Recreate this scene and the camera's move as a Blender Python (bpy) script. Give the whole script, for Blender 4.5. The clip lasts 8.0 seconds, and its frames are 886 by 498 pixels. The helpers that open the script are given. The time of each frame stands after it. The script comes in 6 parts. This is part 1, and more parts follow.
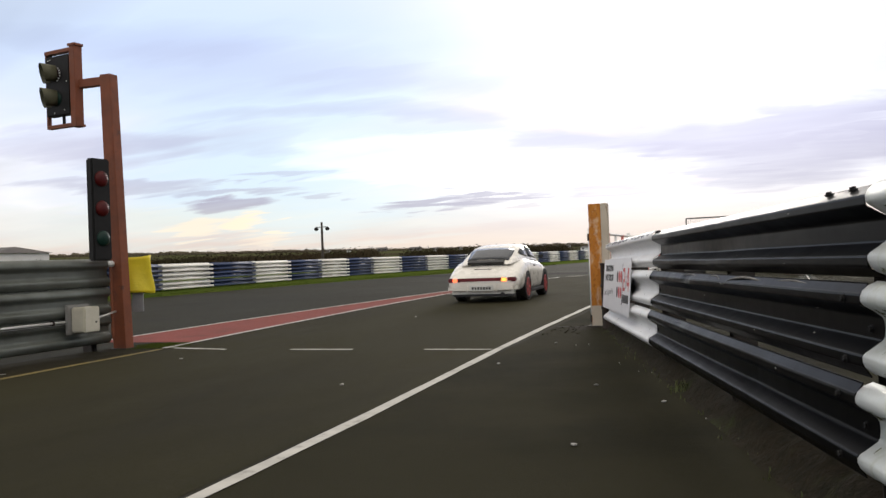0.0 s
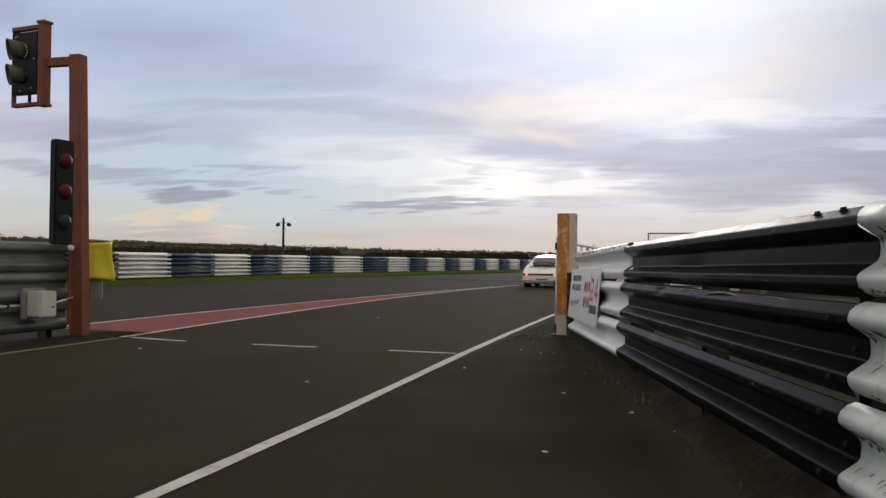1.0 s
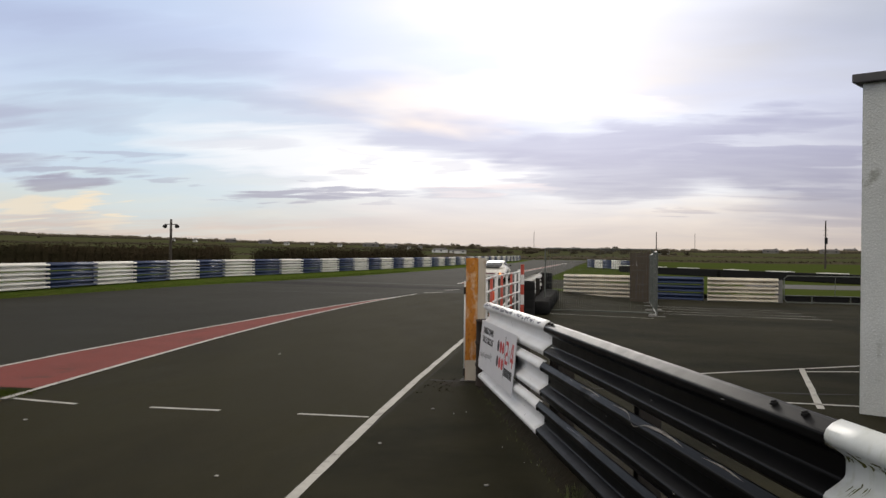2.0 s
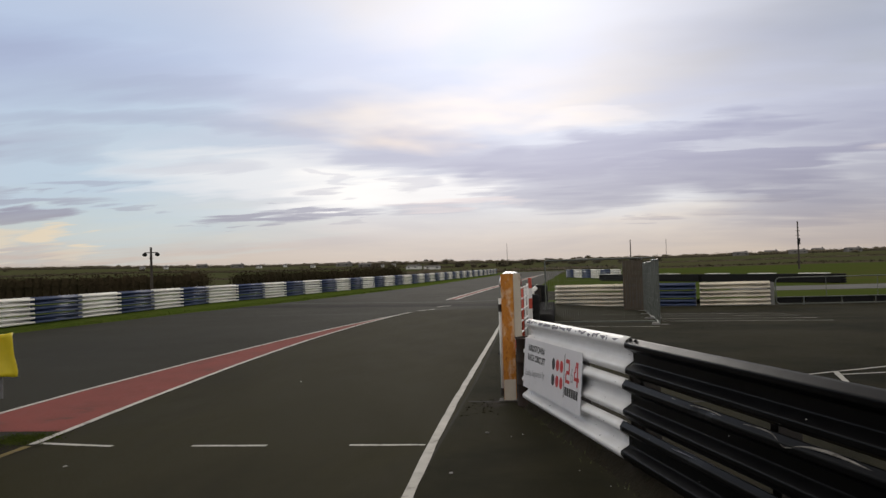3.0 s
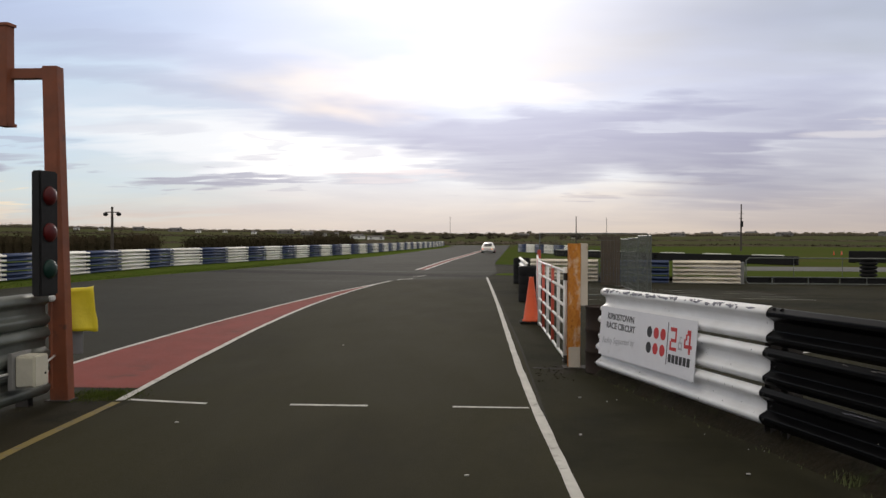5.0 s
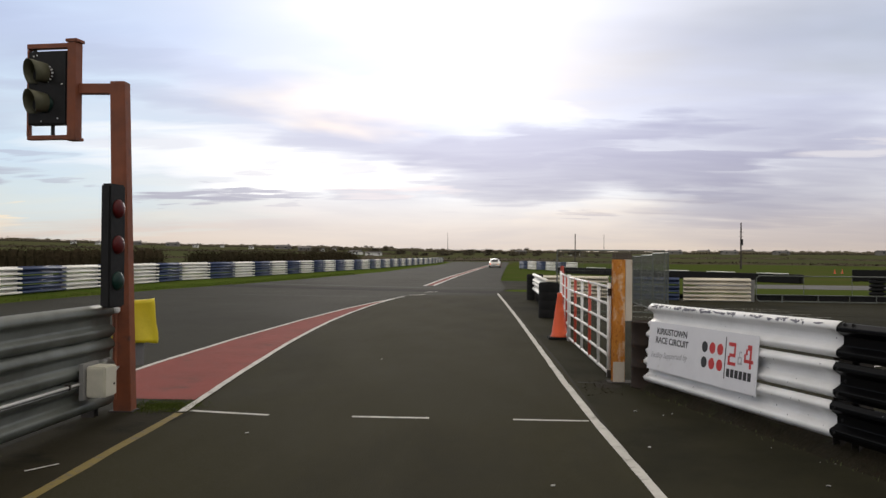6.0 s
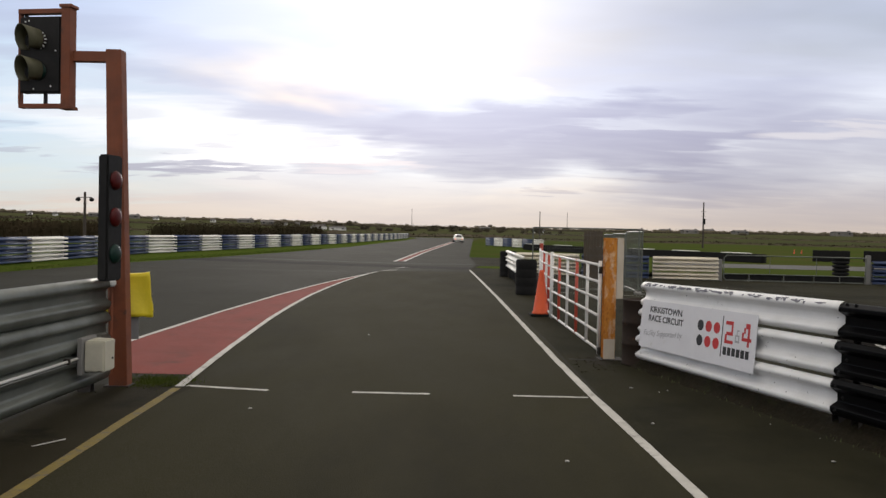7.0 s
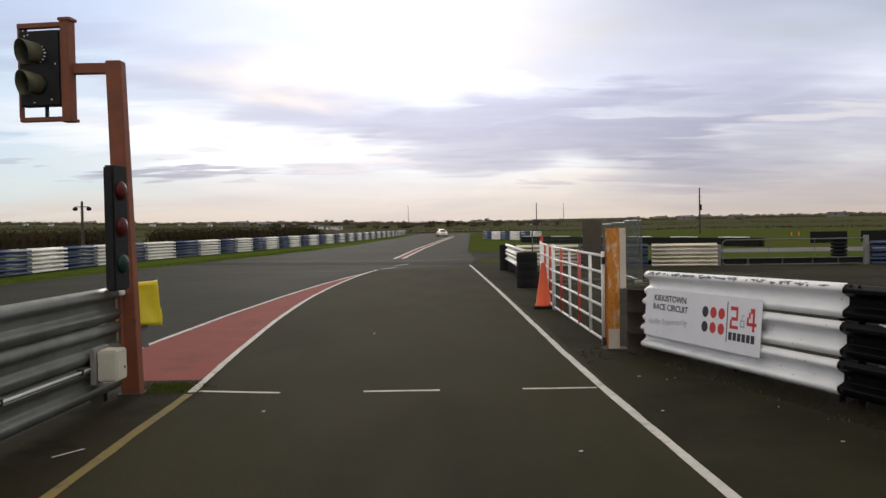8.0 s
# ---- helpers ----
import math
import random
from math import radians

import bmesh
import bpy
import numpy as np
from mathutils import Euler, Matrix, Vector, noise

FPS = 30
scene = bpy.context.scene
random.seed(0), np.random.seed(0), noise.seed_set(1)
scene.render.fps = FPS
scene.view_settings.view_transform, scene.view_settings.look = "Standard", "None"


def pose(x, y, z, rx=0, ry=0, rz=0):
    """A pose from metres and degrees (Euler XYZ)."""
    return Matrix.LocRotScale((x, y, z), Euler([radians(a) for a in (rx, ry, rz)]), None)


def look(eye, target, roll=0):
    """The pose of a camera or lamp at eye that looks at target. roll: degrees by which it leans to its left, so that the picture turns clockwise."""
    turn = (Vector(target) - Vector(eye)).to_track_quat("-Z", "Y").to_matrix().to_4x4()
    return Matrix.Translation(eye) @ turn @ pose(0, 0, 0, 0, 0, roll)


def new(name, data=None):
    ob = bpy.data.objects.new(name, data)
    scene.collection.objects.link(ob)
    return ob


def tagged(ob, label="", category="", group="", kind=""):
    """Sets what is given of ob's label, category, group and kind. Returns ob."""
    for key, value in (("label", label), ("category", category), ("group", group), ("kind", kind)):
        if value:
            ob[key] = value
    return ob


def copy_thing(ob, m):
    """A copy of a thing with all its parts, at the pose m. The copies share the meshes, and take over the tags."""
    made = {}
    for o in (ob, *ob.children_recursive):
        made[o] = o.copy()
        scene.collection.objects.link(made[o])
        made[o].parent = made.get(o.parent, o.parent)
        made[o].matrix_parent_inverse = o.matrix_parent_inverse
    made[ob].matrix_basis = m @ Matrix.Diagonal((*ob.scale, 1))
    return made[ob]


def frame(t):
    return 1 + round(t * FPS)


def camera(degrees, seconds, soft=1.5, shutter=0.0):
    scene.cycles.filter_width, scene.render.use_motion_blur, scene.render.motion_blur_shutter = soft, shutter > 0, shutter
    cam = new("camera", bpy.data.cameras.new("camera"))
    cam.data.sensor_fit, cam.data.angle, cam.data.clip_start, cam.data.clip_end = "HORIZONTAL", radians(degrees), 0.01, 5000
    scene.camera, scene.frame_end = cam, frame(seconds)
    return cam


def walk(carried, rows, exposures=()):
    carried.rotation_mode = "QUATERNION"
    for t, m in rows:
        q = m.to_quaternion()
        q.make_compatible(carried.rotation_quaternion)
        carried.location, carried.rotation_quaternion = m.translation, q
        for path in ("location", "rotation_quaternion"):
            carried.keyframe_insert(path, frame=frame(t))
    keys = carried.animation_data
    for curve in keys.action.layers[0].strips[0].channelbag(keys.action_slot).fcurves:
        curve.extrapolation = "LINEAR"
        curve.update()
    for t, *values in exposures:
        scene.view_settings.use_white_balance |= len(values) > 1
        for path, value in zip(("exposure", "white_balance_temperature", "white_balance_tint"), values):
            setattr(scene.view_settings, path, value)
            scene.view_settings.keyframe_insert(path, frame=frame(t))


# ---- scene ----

cam = camera(55.4, 8.0, soft=1.45)
PATH = [
    (0, (4.258, -9.04, 1.049), (3.612, -7.148, 1.068), -2.2),
    (0.5, (4.261, -9.012, 1.043), (3.742, -7.081, 1.095), -0.7),
    (1, (4.137, -9.029, 1.036), (3.581, -7.107, 1.062), 0.7),
    (1.5, (3.992, -8.966, 1.414), (3.593, -7.006, 1.375), 2.1),
    (2, (3.859, -8.871, 1.791), (3.553, -6.894, 1.798), 0.7),
    (2.2, (3.724, -8.883, 1.812), (3.432, -6.906, 1.882), -0.5),
    (3.3, (2.733, -8.623, 1.831), (2.503, -6.637, 1.868), -1.6),
    (3.5, (2.578, -8.643, 1.813), (2.373, -6.654, 1.875), -1.0),
    (4, (2.099, -8.737, 1.795), (1.983, -6.74, 1.796), -1.6),
    (4.2, (1.9, -8.74, 1.782), (1.789, -6.743, 1.776), -2.0),
    (5.3, (1.01, -8.941, 1.776), (0.916, -6.944, 1.748), 0.6),
    (5.5, (0.87, -8.998, 1.791), (0.825, -6.999, 1.773), -1.3),
    (6, (0.533, -9.034, 1.754), (0.445, -7.036, 1.768), 0.5),
    (6.5, (0.288, -8.999, 1.768), (0.237, -7.0, 1.765), -0.0),
    (7, (0.112, -9.027, 1.755), (0.112, -7.027, 1.713), 1.2),
    (7.5, (0.036, -9.079, 1.766), (0.081, -7.079, 1.763), 1.3),
    (8, (0.033, -9.102, 1.777), (0.039, -7.102, 1.724), -1.0),
]
walk(cam, [(t, look(eye, target, roll)) for t, eye, target, roll in PATH],
     exposures=[(0.0, 0.20), (0.5, 0.0), (1.0, -0.35), (1.5, -0.2), (2.2, -0.12), (3.5, -0.48), (4.2, -0.38), (5.5, -0.08), (8.0, -0.05)])

# ---- light ----
SUN_AZ, SUN_EL = radians(-6), radians(12)
SUN_DIR = Vector((math.sin(SUN_AZ) * math.cos(SUN_EL), math.cos(SUN_AZ) * math.cos(SUN_EL), math.sin(SUN_EL)))


def build_world():
    w = bpy.data.worlds.new("sky")
    w.use_nodes = True
    scene.world = w
    nt = w.node_tree
    nt.nodes.clear()

    def nd(kind, **props):
        n = nt.nodes.new(kind)
        for i, v in props.items():
            n.inputs[int(i[1:])].default_value = v
        return n

    def math_(op, a, b=None, clamp=False):
        n = nt.nodes.new("ShaderNodeMath")
        n.operation, n.use_clamp = op, clamp
        for i, v in enumerate((a, b)):
            if v is None:
                continue
            if isinstance(v, (int, float)):
                n.inputs[i].default_value = v
            else:
                nt.links.new(v, n.inputs[i])
        return n.outputs[0]

    def ramp(fac, stops):
        n = nt.nodes.new("ShaderNodeValToRGB")
        el = n.color_ramp.elements
        while len(el) < len(stops):
            el.new(0.5)
        for e, (p, c) in zip(el, stops):
            e.position, e.color = p, (*c, 1)
        nt.links.new(fac, n.inputs[0])
        return n.outputs[0]

    def mix(fac, a, b):
        n = nt.nodes.new("ShaderNodeMix")
        n.data_type = "RGBA"
        for sock, v in ((n.inputs[0], fac), (n.inputs[6], a), (n.inputs[7], b)):
            if isinstance(v, float):
                sock.default_value = v
            elif isinstance(v, tuple):
                sock.default_value = (*v, 1)
            else:
                nt.links.new(v, sock)
        return n.outputs[2]

    tc = nd("ShaderNodeTexCoord")
    sep = nd("ShaderNodeSeparateXYZ")
    nt.links.new(tc.outputs["Generated"], sep.inputs[0])
    x, y, z = sep.outputs
    up = math_("MAXIMUM", z, 0.0)
    lift = math_("ADD", up, 0.13)
    # cloud deck: the sky's direction carried onto a flat layer
    comb = nd("ShaderNodeCombineXYZ")
    nt.links.new(math_("DIVIDE", x, lift), comb.inputs[0])
    nt.links.new(math_("DIVIDE", y, lift), comb.inputs[1])

    def clouds(scale, detail, offset, stretch, distortion=0.4):
        mp = nd("ShaderNodeMapping")
        mp.inputs["Location"].default_value = offset
        mp.inputs["Scale"].default_value = stretch
        mp.inputs["Rotation"].default_value = (0, 0, radians(12))
        nt.links.new(comb.outputs[0], mp.inputs[0])
        n = nd("ShaderNodeTexNoise")
        n.inputs["Scale"].default_value = scale
        n.inputs["Detail"].default_value = detail
        n.inputs["Roughness"].default_value = 0.52
        n.inputs["Distortion"].default_value = distortion
        nt.links.new(mp.outputs[0], n.inputs["Vector"])
        return n.outputs[0]

    def grey(fac, lo, hi):
        return ramp(fac, ((lo, (0, 0, 0)), (hi, (1, 1, 1))))

    big = clouds(0.62, 6, (3.1, 1.7, 0), (0.75, 1.1, 1), 0.8)
    small = clouds(1.15, 5, (0.4, 5.2, 0), (0.8, 1.0, 1), 0.9)
    low = clouds(0.9, 5, (7.0, 2.0, 0), (0.4, 0.5, 1))
    wisp = clouds(2.6, 7, (2.0, 3.0, 0), (0.45, 1.5, 1), 0.5)
    # bright veil, by height above the horizon
    veil = ramp(up, ((0.0, (0.70, 0.58, 0.48)), (0.03, (0.80, 0.70, 0.62)), (0.07, (0.90, 0.90, 0.92)), (0.13, (0.88, 0.91, 1.0)), (0.24, (0.74, 0.80, 1.0)), (0.40, (1.05, 1.0, 0.95)), (0.7, (1.25, 1.16, 1.05))))
    dark = ramp(up, ((0.0, (0.52, 0.45, 0.43)), (0.06, (0.42, 0.41, 0.50)), (0.12, (0.43, 0.43, 0.58)), (0.26, (0.45, 0.50, 0.72)), (0.45, (0.8, 0.77, 0.75))))
    # bearing and height of the sky's direction in degrees, frayed by noise
    az = math_("MULTIPLY", math_("ARCTAN2", x, y), 57.3)
    el = math_("MULTIPLY", math_("ARCSINE", z), 57.3)
    warp = clouds(2.2, 6, (1.0, 9.0, 0), (0.6, 1.6, 1), 0.3)
    warp2 = clouds(3.1, 6, (5.0, 2.0, 0), (0.5, 1.4, 1), 0.3)
    az = math_("ADD", az, math_("MULTIPLY", math_("SUBTRACT", warp, 0.5), 10.0))
    sway = clouds(0.8, 3, (8.0, 4.0, 0), (1.0, 0.7, 1), 0.2)
    ragged = math_("ADD", math_("ADD", el, math_("MULTIPLY", math_("SUBTRACT", warp2, 0.5), 3.4)), math_("MULTIPLY", math_("SUBTRACT", sway, 0.5), 4.5))
    crisp = math_("ADD", el, math_("MULTIPLY", math_("SUBTRACT", warp2, 0.5), 2.4))

    def patch(a0, e0, w_, h_, k_, edge=1.6, slope=0.0):
        """An oval bank: bearing, height and half sizes in degrees, density."""
        across = math_("SUBTRACT", az, a0)
        rise = math_("SUBTRACT", math_("SUBTRACT", ragged if h_ > 0.7 else crisp, e0), math_("MULTIPLY", across, slope))
        du = math_("POWER", math_("DIVIDE", math_("ABSOLUTE", across), w_), 2.0)
        dv = math_("POWER", math_("DIVIDE", math_("ABSOLUTE", rise), h_), 2.0)
        return math_("MULTIPLY", math_("MULTIPLY", math_("SUBTRACT", 1.0, math_("ADD", du, dv), True), edge, True), k_)

    def most(banks, edge, join="MAXIMUM"):
        out = None
        for b in banks:
            one = patch(*b[:5], edge, b[5] if len(b) > 5 else 0.0)
            out = one if out is None else math_(join, out, one)
        return math_("MINIMUM", out, 1.0)

    heavy = most(((-7.6, 8.5, 7.4, 1.9, 0.72), (1.0, 7.0, 9.0, 2.0, 0.88), (9.8, 8.3, 8.6, 1.0, 0.75, 0.05), (14.0, 6.0, 8.0, 1.1, 0.95), (6.2, 4.7, 13.0, 1.4, 0.72), (17.0, 3.8, 9.0, 1.4, 0.6), (3.0, 6.2, 15.0, 3.2, 0.3), (16.0, 6.6, 12.0, 3.6, 0.4), (12.0, 11.0, 14.0, 2.2, 0.35),
                  (20.5, 8.6, 7.0, 2.6, 0.5), (-25.0, 9.7, 13.0, 0.9, 0.45), (-20.0, 11.8, 11.0, 1.1, 0.3), (-32.5, 7.8, 6.0, 1.3, 0.42), (-30.5, 12.8, 11.5, 2.3, 0.42), (15.3, 14.3, 10.0, 2.3, 0.42),
                  (-41.0, 7.8, 7.7, 1.5, 0.6), (28.0, 5.7, 10.0, 2.3, 0.6), (24.0, 1.8, 14.0, 2.4, 0.6), (40, 9.0, 12, 2.6, 0.6), (-38, 14.5, 12, 1.6, 0.45)), 1.0, "ADD")
    fine = most(((-22.5, 7.1, 4.6, 0.55, 0.24), (-29.9, 5.9, 3.1, 0.33, 0.45), (-32.4, 5.0, 4.4, 0.34, 0.6), (-33.3, 3.95, 3.1, 0.55, 0.95), (-26.6, 4.4, 2.8, 0.22, 0.5), (-19.6, 3.65, 4.8, 0.42, 0.95),
                 (-15.2, 4.0, 5.0, 0.27, 0.85, -0.02), (-14.6, 5.2, 1.6, 0.33, 0.42), (-14.2, 6.2, 1.4, 0.4, 0.28, -0.3), (-9.5, 5.8, 1.7, 0.5, 0.4), (-4.9, 5.0, 1.7, 0.22, 0.45), (7.6, 2.75, 2.6, 0.26, 0.65),
                 (-7.4, 4.1, 2.8, 0.4, 0.4), (-40.0, 5.3, 6.0, 0.55, 0.6), (-12.2, 3.2, 1.5, 0.18, 0.35)), 1.4)
    grain = math_("ADD", math_("MULTIPLY", wisp, 0.6), 0.62)
    col = mix(math_("MULTIPLY", grey(big, 0.40, 0.68), 0.34), veil, dark)
    col = mix(math_("MULTIPLY", grey(small, 0.45, 0.75), 0.22), col, dark)
    # clear pale blue on one side
    for a0, e0, w_, h_, k_, tint in ((-36, 15, 24, 7.5, 0.66, (0.55, 0.71, 0.97)), (-32, 3.2, 20, 2.6, 0.75, (0.72, 0.80, 0.78)), (-34, 6.0, 12, 2.2, 0.5, (0.60, 0.74, 0.93)), (-29, 7.5, 13, 6.0, 0.6, (0.60, 0.78, 0.92))):
        col = mix(patch(a0, e0, w_, h_, k_, 1.0), col, tint)
    # white breaks low down and at the upper edge of the heavy bank
    for a0, e0, w_, h_, k_, tint in ((-19.0, 6.5, 10, 1.9, 0.72, (1.05, 1.05, 1.06)), (-10.0, 5.7, 8.5, 1.6, 0.95, (1.2, 1.17, 1.14))):
        col = mix(patch(a0, e0, w_, h_, k_, 1.3), col, tint)
    col = mix(math_("MULTIPLY", heavy, grain, True), col, dark)
    for a0, e0, w_, h_, k_, tint in ((3.6, 9.7, 3.8, 0.8, 0.35, (1.05, 1.0, 1.04)), (-5.0, 4.3, 5.0, 0.45, 0.55, (1.05, 0.90, 0.86)), (24, 6.6, 5.0, 0.4, 0.5, (0.95, 0.9, 0.9))):
        col = mix(patch(a0, e0, w_, h_, k_, 1.4), col, tint)
    col = mix(math_("MULTIPLY", fine, grain, True), col, dark)
    # a low sunlit heap of cumulus
    col = mix(most(((-31.6, 2.6, 1.9, 0.75, 0.75), (-34.6, 2.0, 2.6, 0.9, 0.5), (-30.8, 1.7, 1.5, 0.6, 0.3)), 1.3), col, (1.05, 0.86, 0.62))
    # thin bright glow where the sun stands behind the cloud
    glow = None
    for a0, e0, power, k_ in ((-5.0, 6.0, 22.0, 0.16), (-1.0, 18.0, 34.0, 0.50)):
        ca, ce = radians(a0), radians(e0)
        dot = nd("ShaderNodeVectorMath")
        dot.operation = "DOT_PRODUCT"
        nt.links.new(tc.outputs["Generated"], dot.inputs[0])
        dot.inputs[1].default_value = (math.sin(ca) * math.cos(ce), math.cos(ca) * math.cos(ce), math.sin(ce))
        one = math_("MULTIPLY", math_("POWER", math_("MAXIMUM", dot.outputs["Value"], 0.0), power), k_)
        glow = one if glow is None else math_("MAXIMUM", glow, one)
    gl = mix(1.0, (0.0, 0.0, 0.0), (1.0, 0.98, 1.0))
    add = nt.nodes.new("ShaderNodeMix")
    add.data_type, add.blend_type = "RGBA", "ADD"
    nt.links.new(glow, add.inputs[0])
    nt.links.new(col, add.inputs[6])
    nt.links.new(gl, add.inputs[7])
    cloud_bg = nd("ShaderNodeBackground")
    cloud_bg.inputs[1].default_value = 1.0
    nt.links.new(add.outputs[2], cloud_bg.inputs[0])
    sky = nd("ShaderNodeTexSky")
    sky.sky_type, sky.sun_disc = "NISHITA", False
    sky.sun_elevation, sky.sun_rotation = SUN_EL, SUN_AZ
    sky_bg = nd("ShaderNodeBackground")
    sky_bg.inputs[1].default_value = 0.06
    nt.links.new(sky.outputs[0], sky_bg.inputs[0])
    # breaks in the cloud let the blue through
    gaps = math_("MULTIPLY", math_("MULTIPLY", grey(low, 0.5, 0.66), 0.5), grey(up, 0.03, 0.12))
    ms = nd("ShaderNodeMixShader")
    nt.links.new(gaps, ms.inputs[0])
    nt.links.new(cloud_bg.outputs[0], ms.inputs[1])
    nt.links.new(sky_bg.outputs[0], ms.inputs[2])
    out = nd("ShaderNodeOutputWorld")
    nt.links.new(ms.outputs[0], out.inputs[0])


build_world()
sun = new("sun", bpy.data.lights.new("sun", "SUN"))
sun.data.energy, sun.data.angle, sun.data.color = 0.5, radians(14), (1.0, 0.93, 0.84)
sun.matrix_world = look(SUN_DIR * 100, (0, 0, 0))


# ---- materials ----
def material(name, c1, c2=None, scale=8.0, rough=0.7, metal=0.0, bump=0.0, bump_scale=60.0, spots=None, spot_scale=3.0,
             spot_at=(0.58, 0.66), stretch=(1, 1, 1), fine=None, fine_scale=200.0, rand=0.0, emit=None, coat=0.0, spec=0.5):
    """Two colours mixed by noise, an optional third for stains or rust with sharp edges, fine grain, and relief."""
    m = bpy.data.materials.new(name)
    m.use_nodes = True
    nt = m.node_tree
    b = nt.nodes["Principled BSDF"]
    tc = nt.nodes.new("ShaderNodeTexCoord")
    mp = nt.nodes.new("ShaderNodeMapping")
    mp.inputs["Scale"].default_value = stretch
    nt.links.new(tc.outputs["Object"], mp.inputs[0])

    def noise_(s, detail=5, rough_=0.6):
        n = nt.nodes.new("ShaderNodeTexNoise")
        n.inputs["Scale"].default_value, n.inputs["Detail"].default_value, n.inputs["Roughness"].default_value = s, detail, rough_
        nt.links.new(mp.outputs[0], n.inputs["Vector"])
        return n.outputs[0]

    def ramp(fac, lo, hi, ca=(0, 0, 0), cb=(1, 1, 1)):
        n = nt.nodes.new("ShaderNodeValToRGB")
        e = n.color_ramp.elements
        e[0].position, e[0].color, e[1].position, e[1].color = lo, (*ca, 1), hi, (*cb, 1)
        nt.links.new(fac, n.inputs[0])
        return n.outputs[0]

    def mix(fac, a, b_, blend="MIX"):
        n = nt.nodes.new("ShaderNodeMix")
        n.data_type, n.blend_type = "RGBA", blend
        for sock, v in ((n.inputs[0], fac), (n.inputs[6], a), (n.inputs[7], b_)):
            if isinstance(v, (int, float)):
                sock.default_value = v
            elif isinstance(v, tuple):
                sock.default_value = (*v, 1)
            else:
                nt.links.new(v, sock)
        return n.outputs[2]

    col = ramp(noise_(scale), 0.32, 0.68, c1, c2 or tuple(v * 0.8 for v in c1))
    if fine:
        col = mix(ramp(noise_(fine_scale, 2), 0.52, 0.7), col, fine)
    if spots:
        col = mix(ramp(noise_(spot_scale, 7, 0.65), *spot_at), col, spots)
    if rand:
        oi = nt.nodes.new("ShaderNodeObjectInfo")
        v = nt.nodes.new("ShaderNodeMapRange")
        v.inputs[3].default_value, v.inputs[4].default_value = 1 - rand, 1 + rand
        nt.links.new(oi.outputs["Random"], v.inputs[0])
        hs = nt.nodes.new("ShaderNodeHueSaturation")
        nt.links.new(v.outputs[0], hs.inputs["Value"])
        nt.links.new(col, hs.inputs["Color"])
        col = hs.outputs[0]
    nt.links.new(col, b.inputs["Base Color"])
    rn = nt.nodes.new("ShaderNodeMapRange")
    rn.inputs[3].default_value, rn.inputs[4].default_value = max(0.02, rough - 0.12), min(1, rough + 0.12)
    nt.links.new(noise_(scale * 2.3), rn.inputs[0])
    nt.links.new(rn.outputs[0], b.inputs["Roughness"])
    b.inputs["Metallic"].default_value = metal
    b.inputs["Coat Weight"].default_value = coat
    b.inputs["Specular IOR Level"].default_value = spec
    if bump:
        bp = nt.nodes.new("ShaderNodeBump")
        bp.inputs["Strength"].default_value, bp.inputs["Distance"].default_value = 1.0, bump
        nt.links.new(noise_(bump_scale, 6), bp.inputs["Height"])
        nt.links.new(bp.outputs[0], b.inputs["Normal"])
    if emit:
        b.inputs["Emission Color"].default_value, b.inputs["Emission Strength"].default_value = (*emit[0], 1), emit[1]
    return m


ASPHALT = material("worn asphalt", (0.0220, 0.0208, 0.0112), (0.0302, 0.0284, 0.0158), 0.35, 0.93, bump=0.006, bump_scale=90, fine=(0.030, 0.028, 0.024),
                   fine_scale=140, spots=(0.0132, 0.0128, 0.0082), spot_scale=0.3, spot_at=(0.46, 0.66), spec=0.03)
ASPHALT_FINE = material("track asphalt", (0.0168, 0.0163, 0.0104), (0.0228, 0.0219, 0.0142), 0.12, 0.82, bump=0.004, bump_scale=70, spots=(0.0142, 0.0138, 0.0116),
                        spot_scale=0.08, fine=(0.032, 0.030, 0.023), fine_scale=120, spec=0.065)
PATCH = material("dark patched asphalt", (0.0115, 0.0112, 0.0090), (0.0165, 0.0158, 0.0125), 0.5, 0.85, bump=0.004, bump_scale=70, spots=(0.021, 0.020, 0.015), spot_scale=0.4, spec=0.05)
TAR = material("dark tar", (0.010, 0.0095, 0.009), (0.014, 0.013, 0.012), 2, 0.75, bump=0.003, bump_scale=60, spec=0.2)
LANE = material("pit lane asphalt", (0.0246, 0.0228, 0.0114), (0.0318, 0.0294, 0.0150), 0.5, 0.88, bump=0.005, bump_scale=90, spots=(0.0185, 0.0172, 0.0112), spot_scale=0.22, spot_at=(0.50, 0.70),
                fine=(0.038, 0.035, 0.023), fine_scale=120, spec=0.04, stretch=(1, 0.35, 1))
LINE = material("worn white road paint", (0.50, 0.485, 0.45), (0.36, 0.35, 0.32), 3, 0.8, bump=0.003, bump_scale=120, spots=(0.085, 0.080, 0.070),
                spot_scale=7, spot_at=(0.55, 0.76))
LINE_YELLOW = material("dirty yellow road paint", (0.170, 0.122, 0.015), (0.120, 0.088, 0.016), 3, 0.85, bump=0.003, bump_scale=120, spots=(0.07, 0.06, 0.05),
                       spot_scale=8, spot_at=(0.52, 0.66))
RED_ROAD = material("faded red road paint", (0.200, 0.053, 0.045), (0.150, 0.045, 0.038), 1.2, 0.85, bump=0.004, bump_scale=90, spots=(0.11, 0.050, 0.043),
                    spot_scale=2.5, spot_at=(0.55, 0.72), fine=(0.22, 0.085, 0.072), spec=0.08)
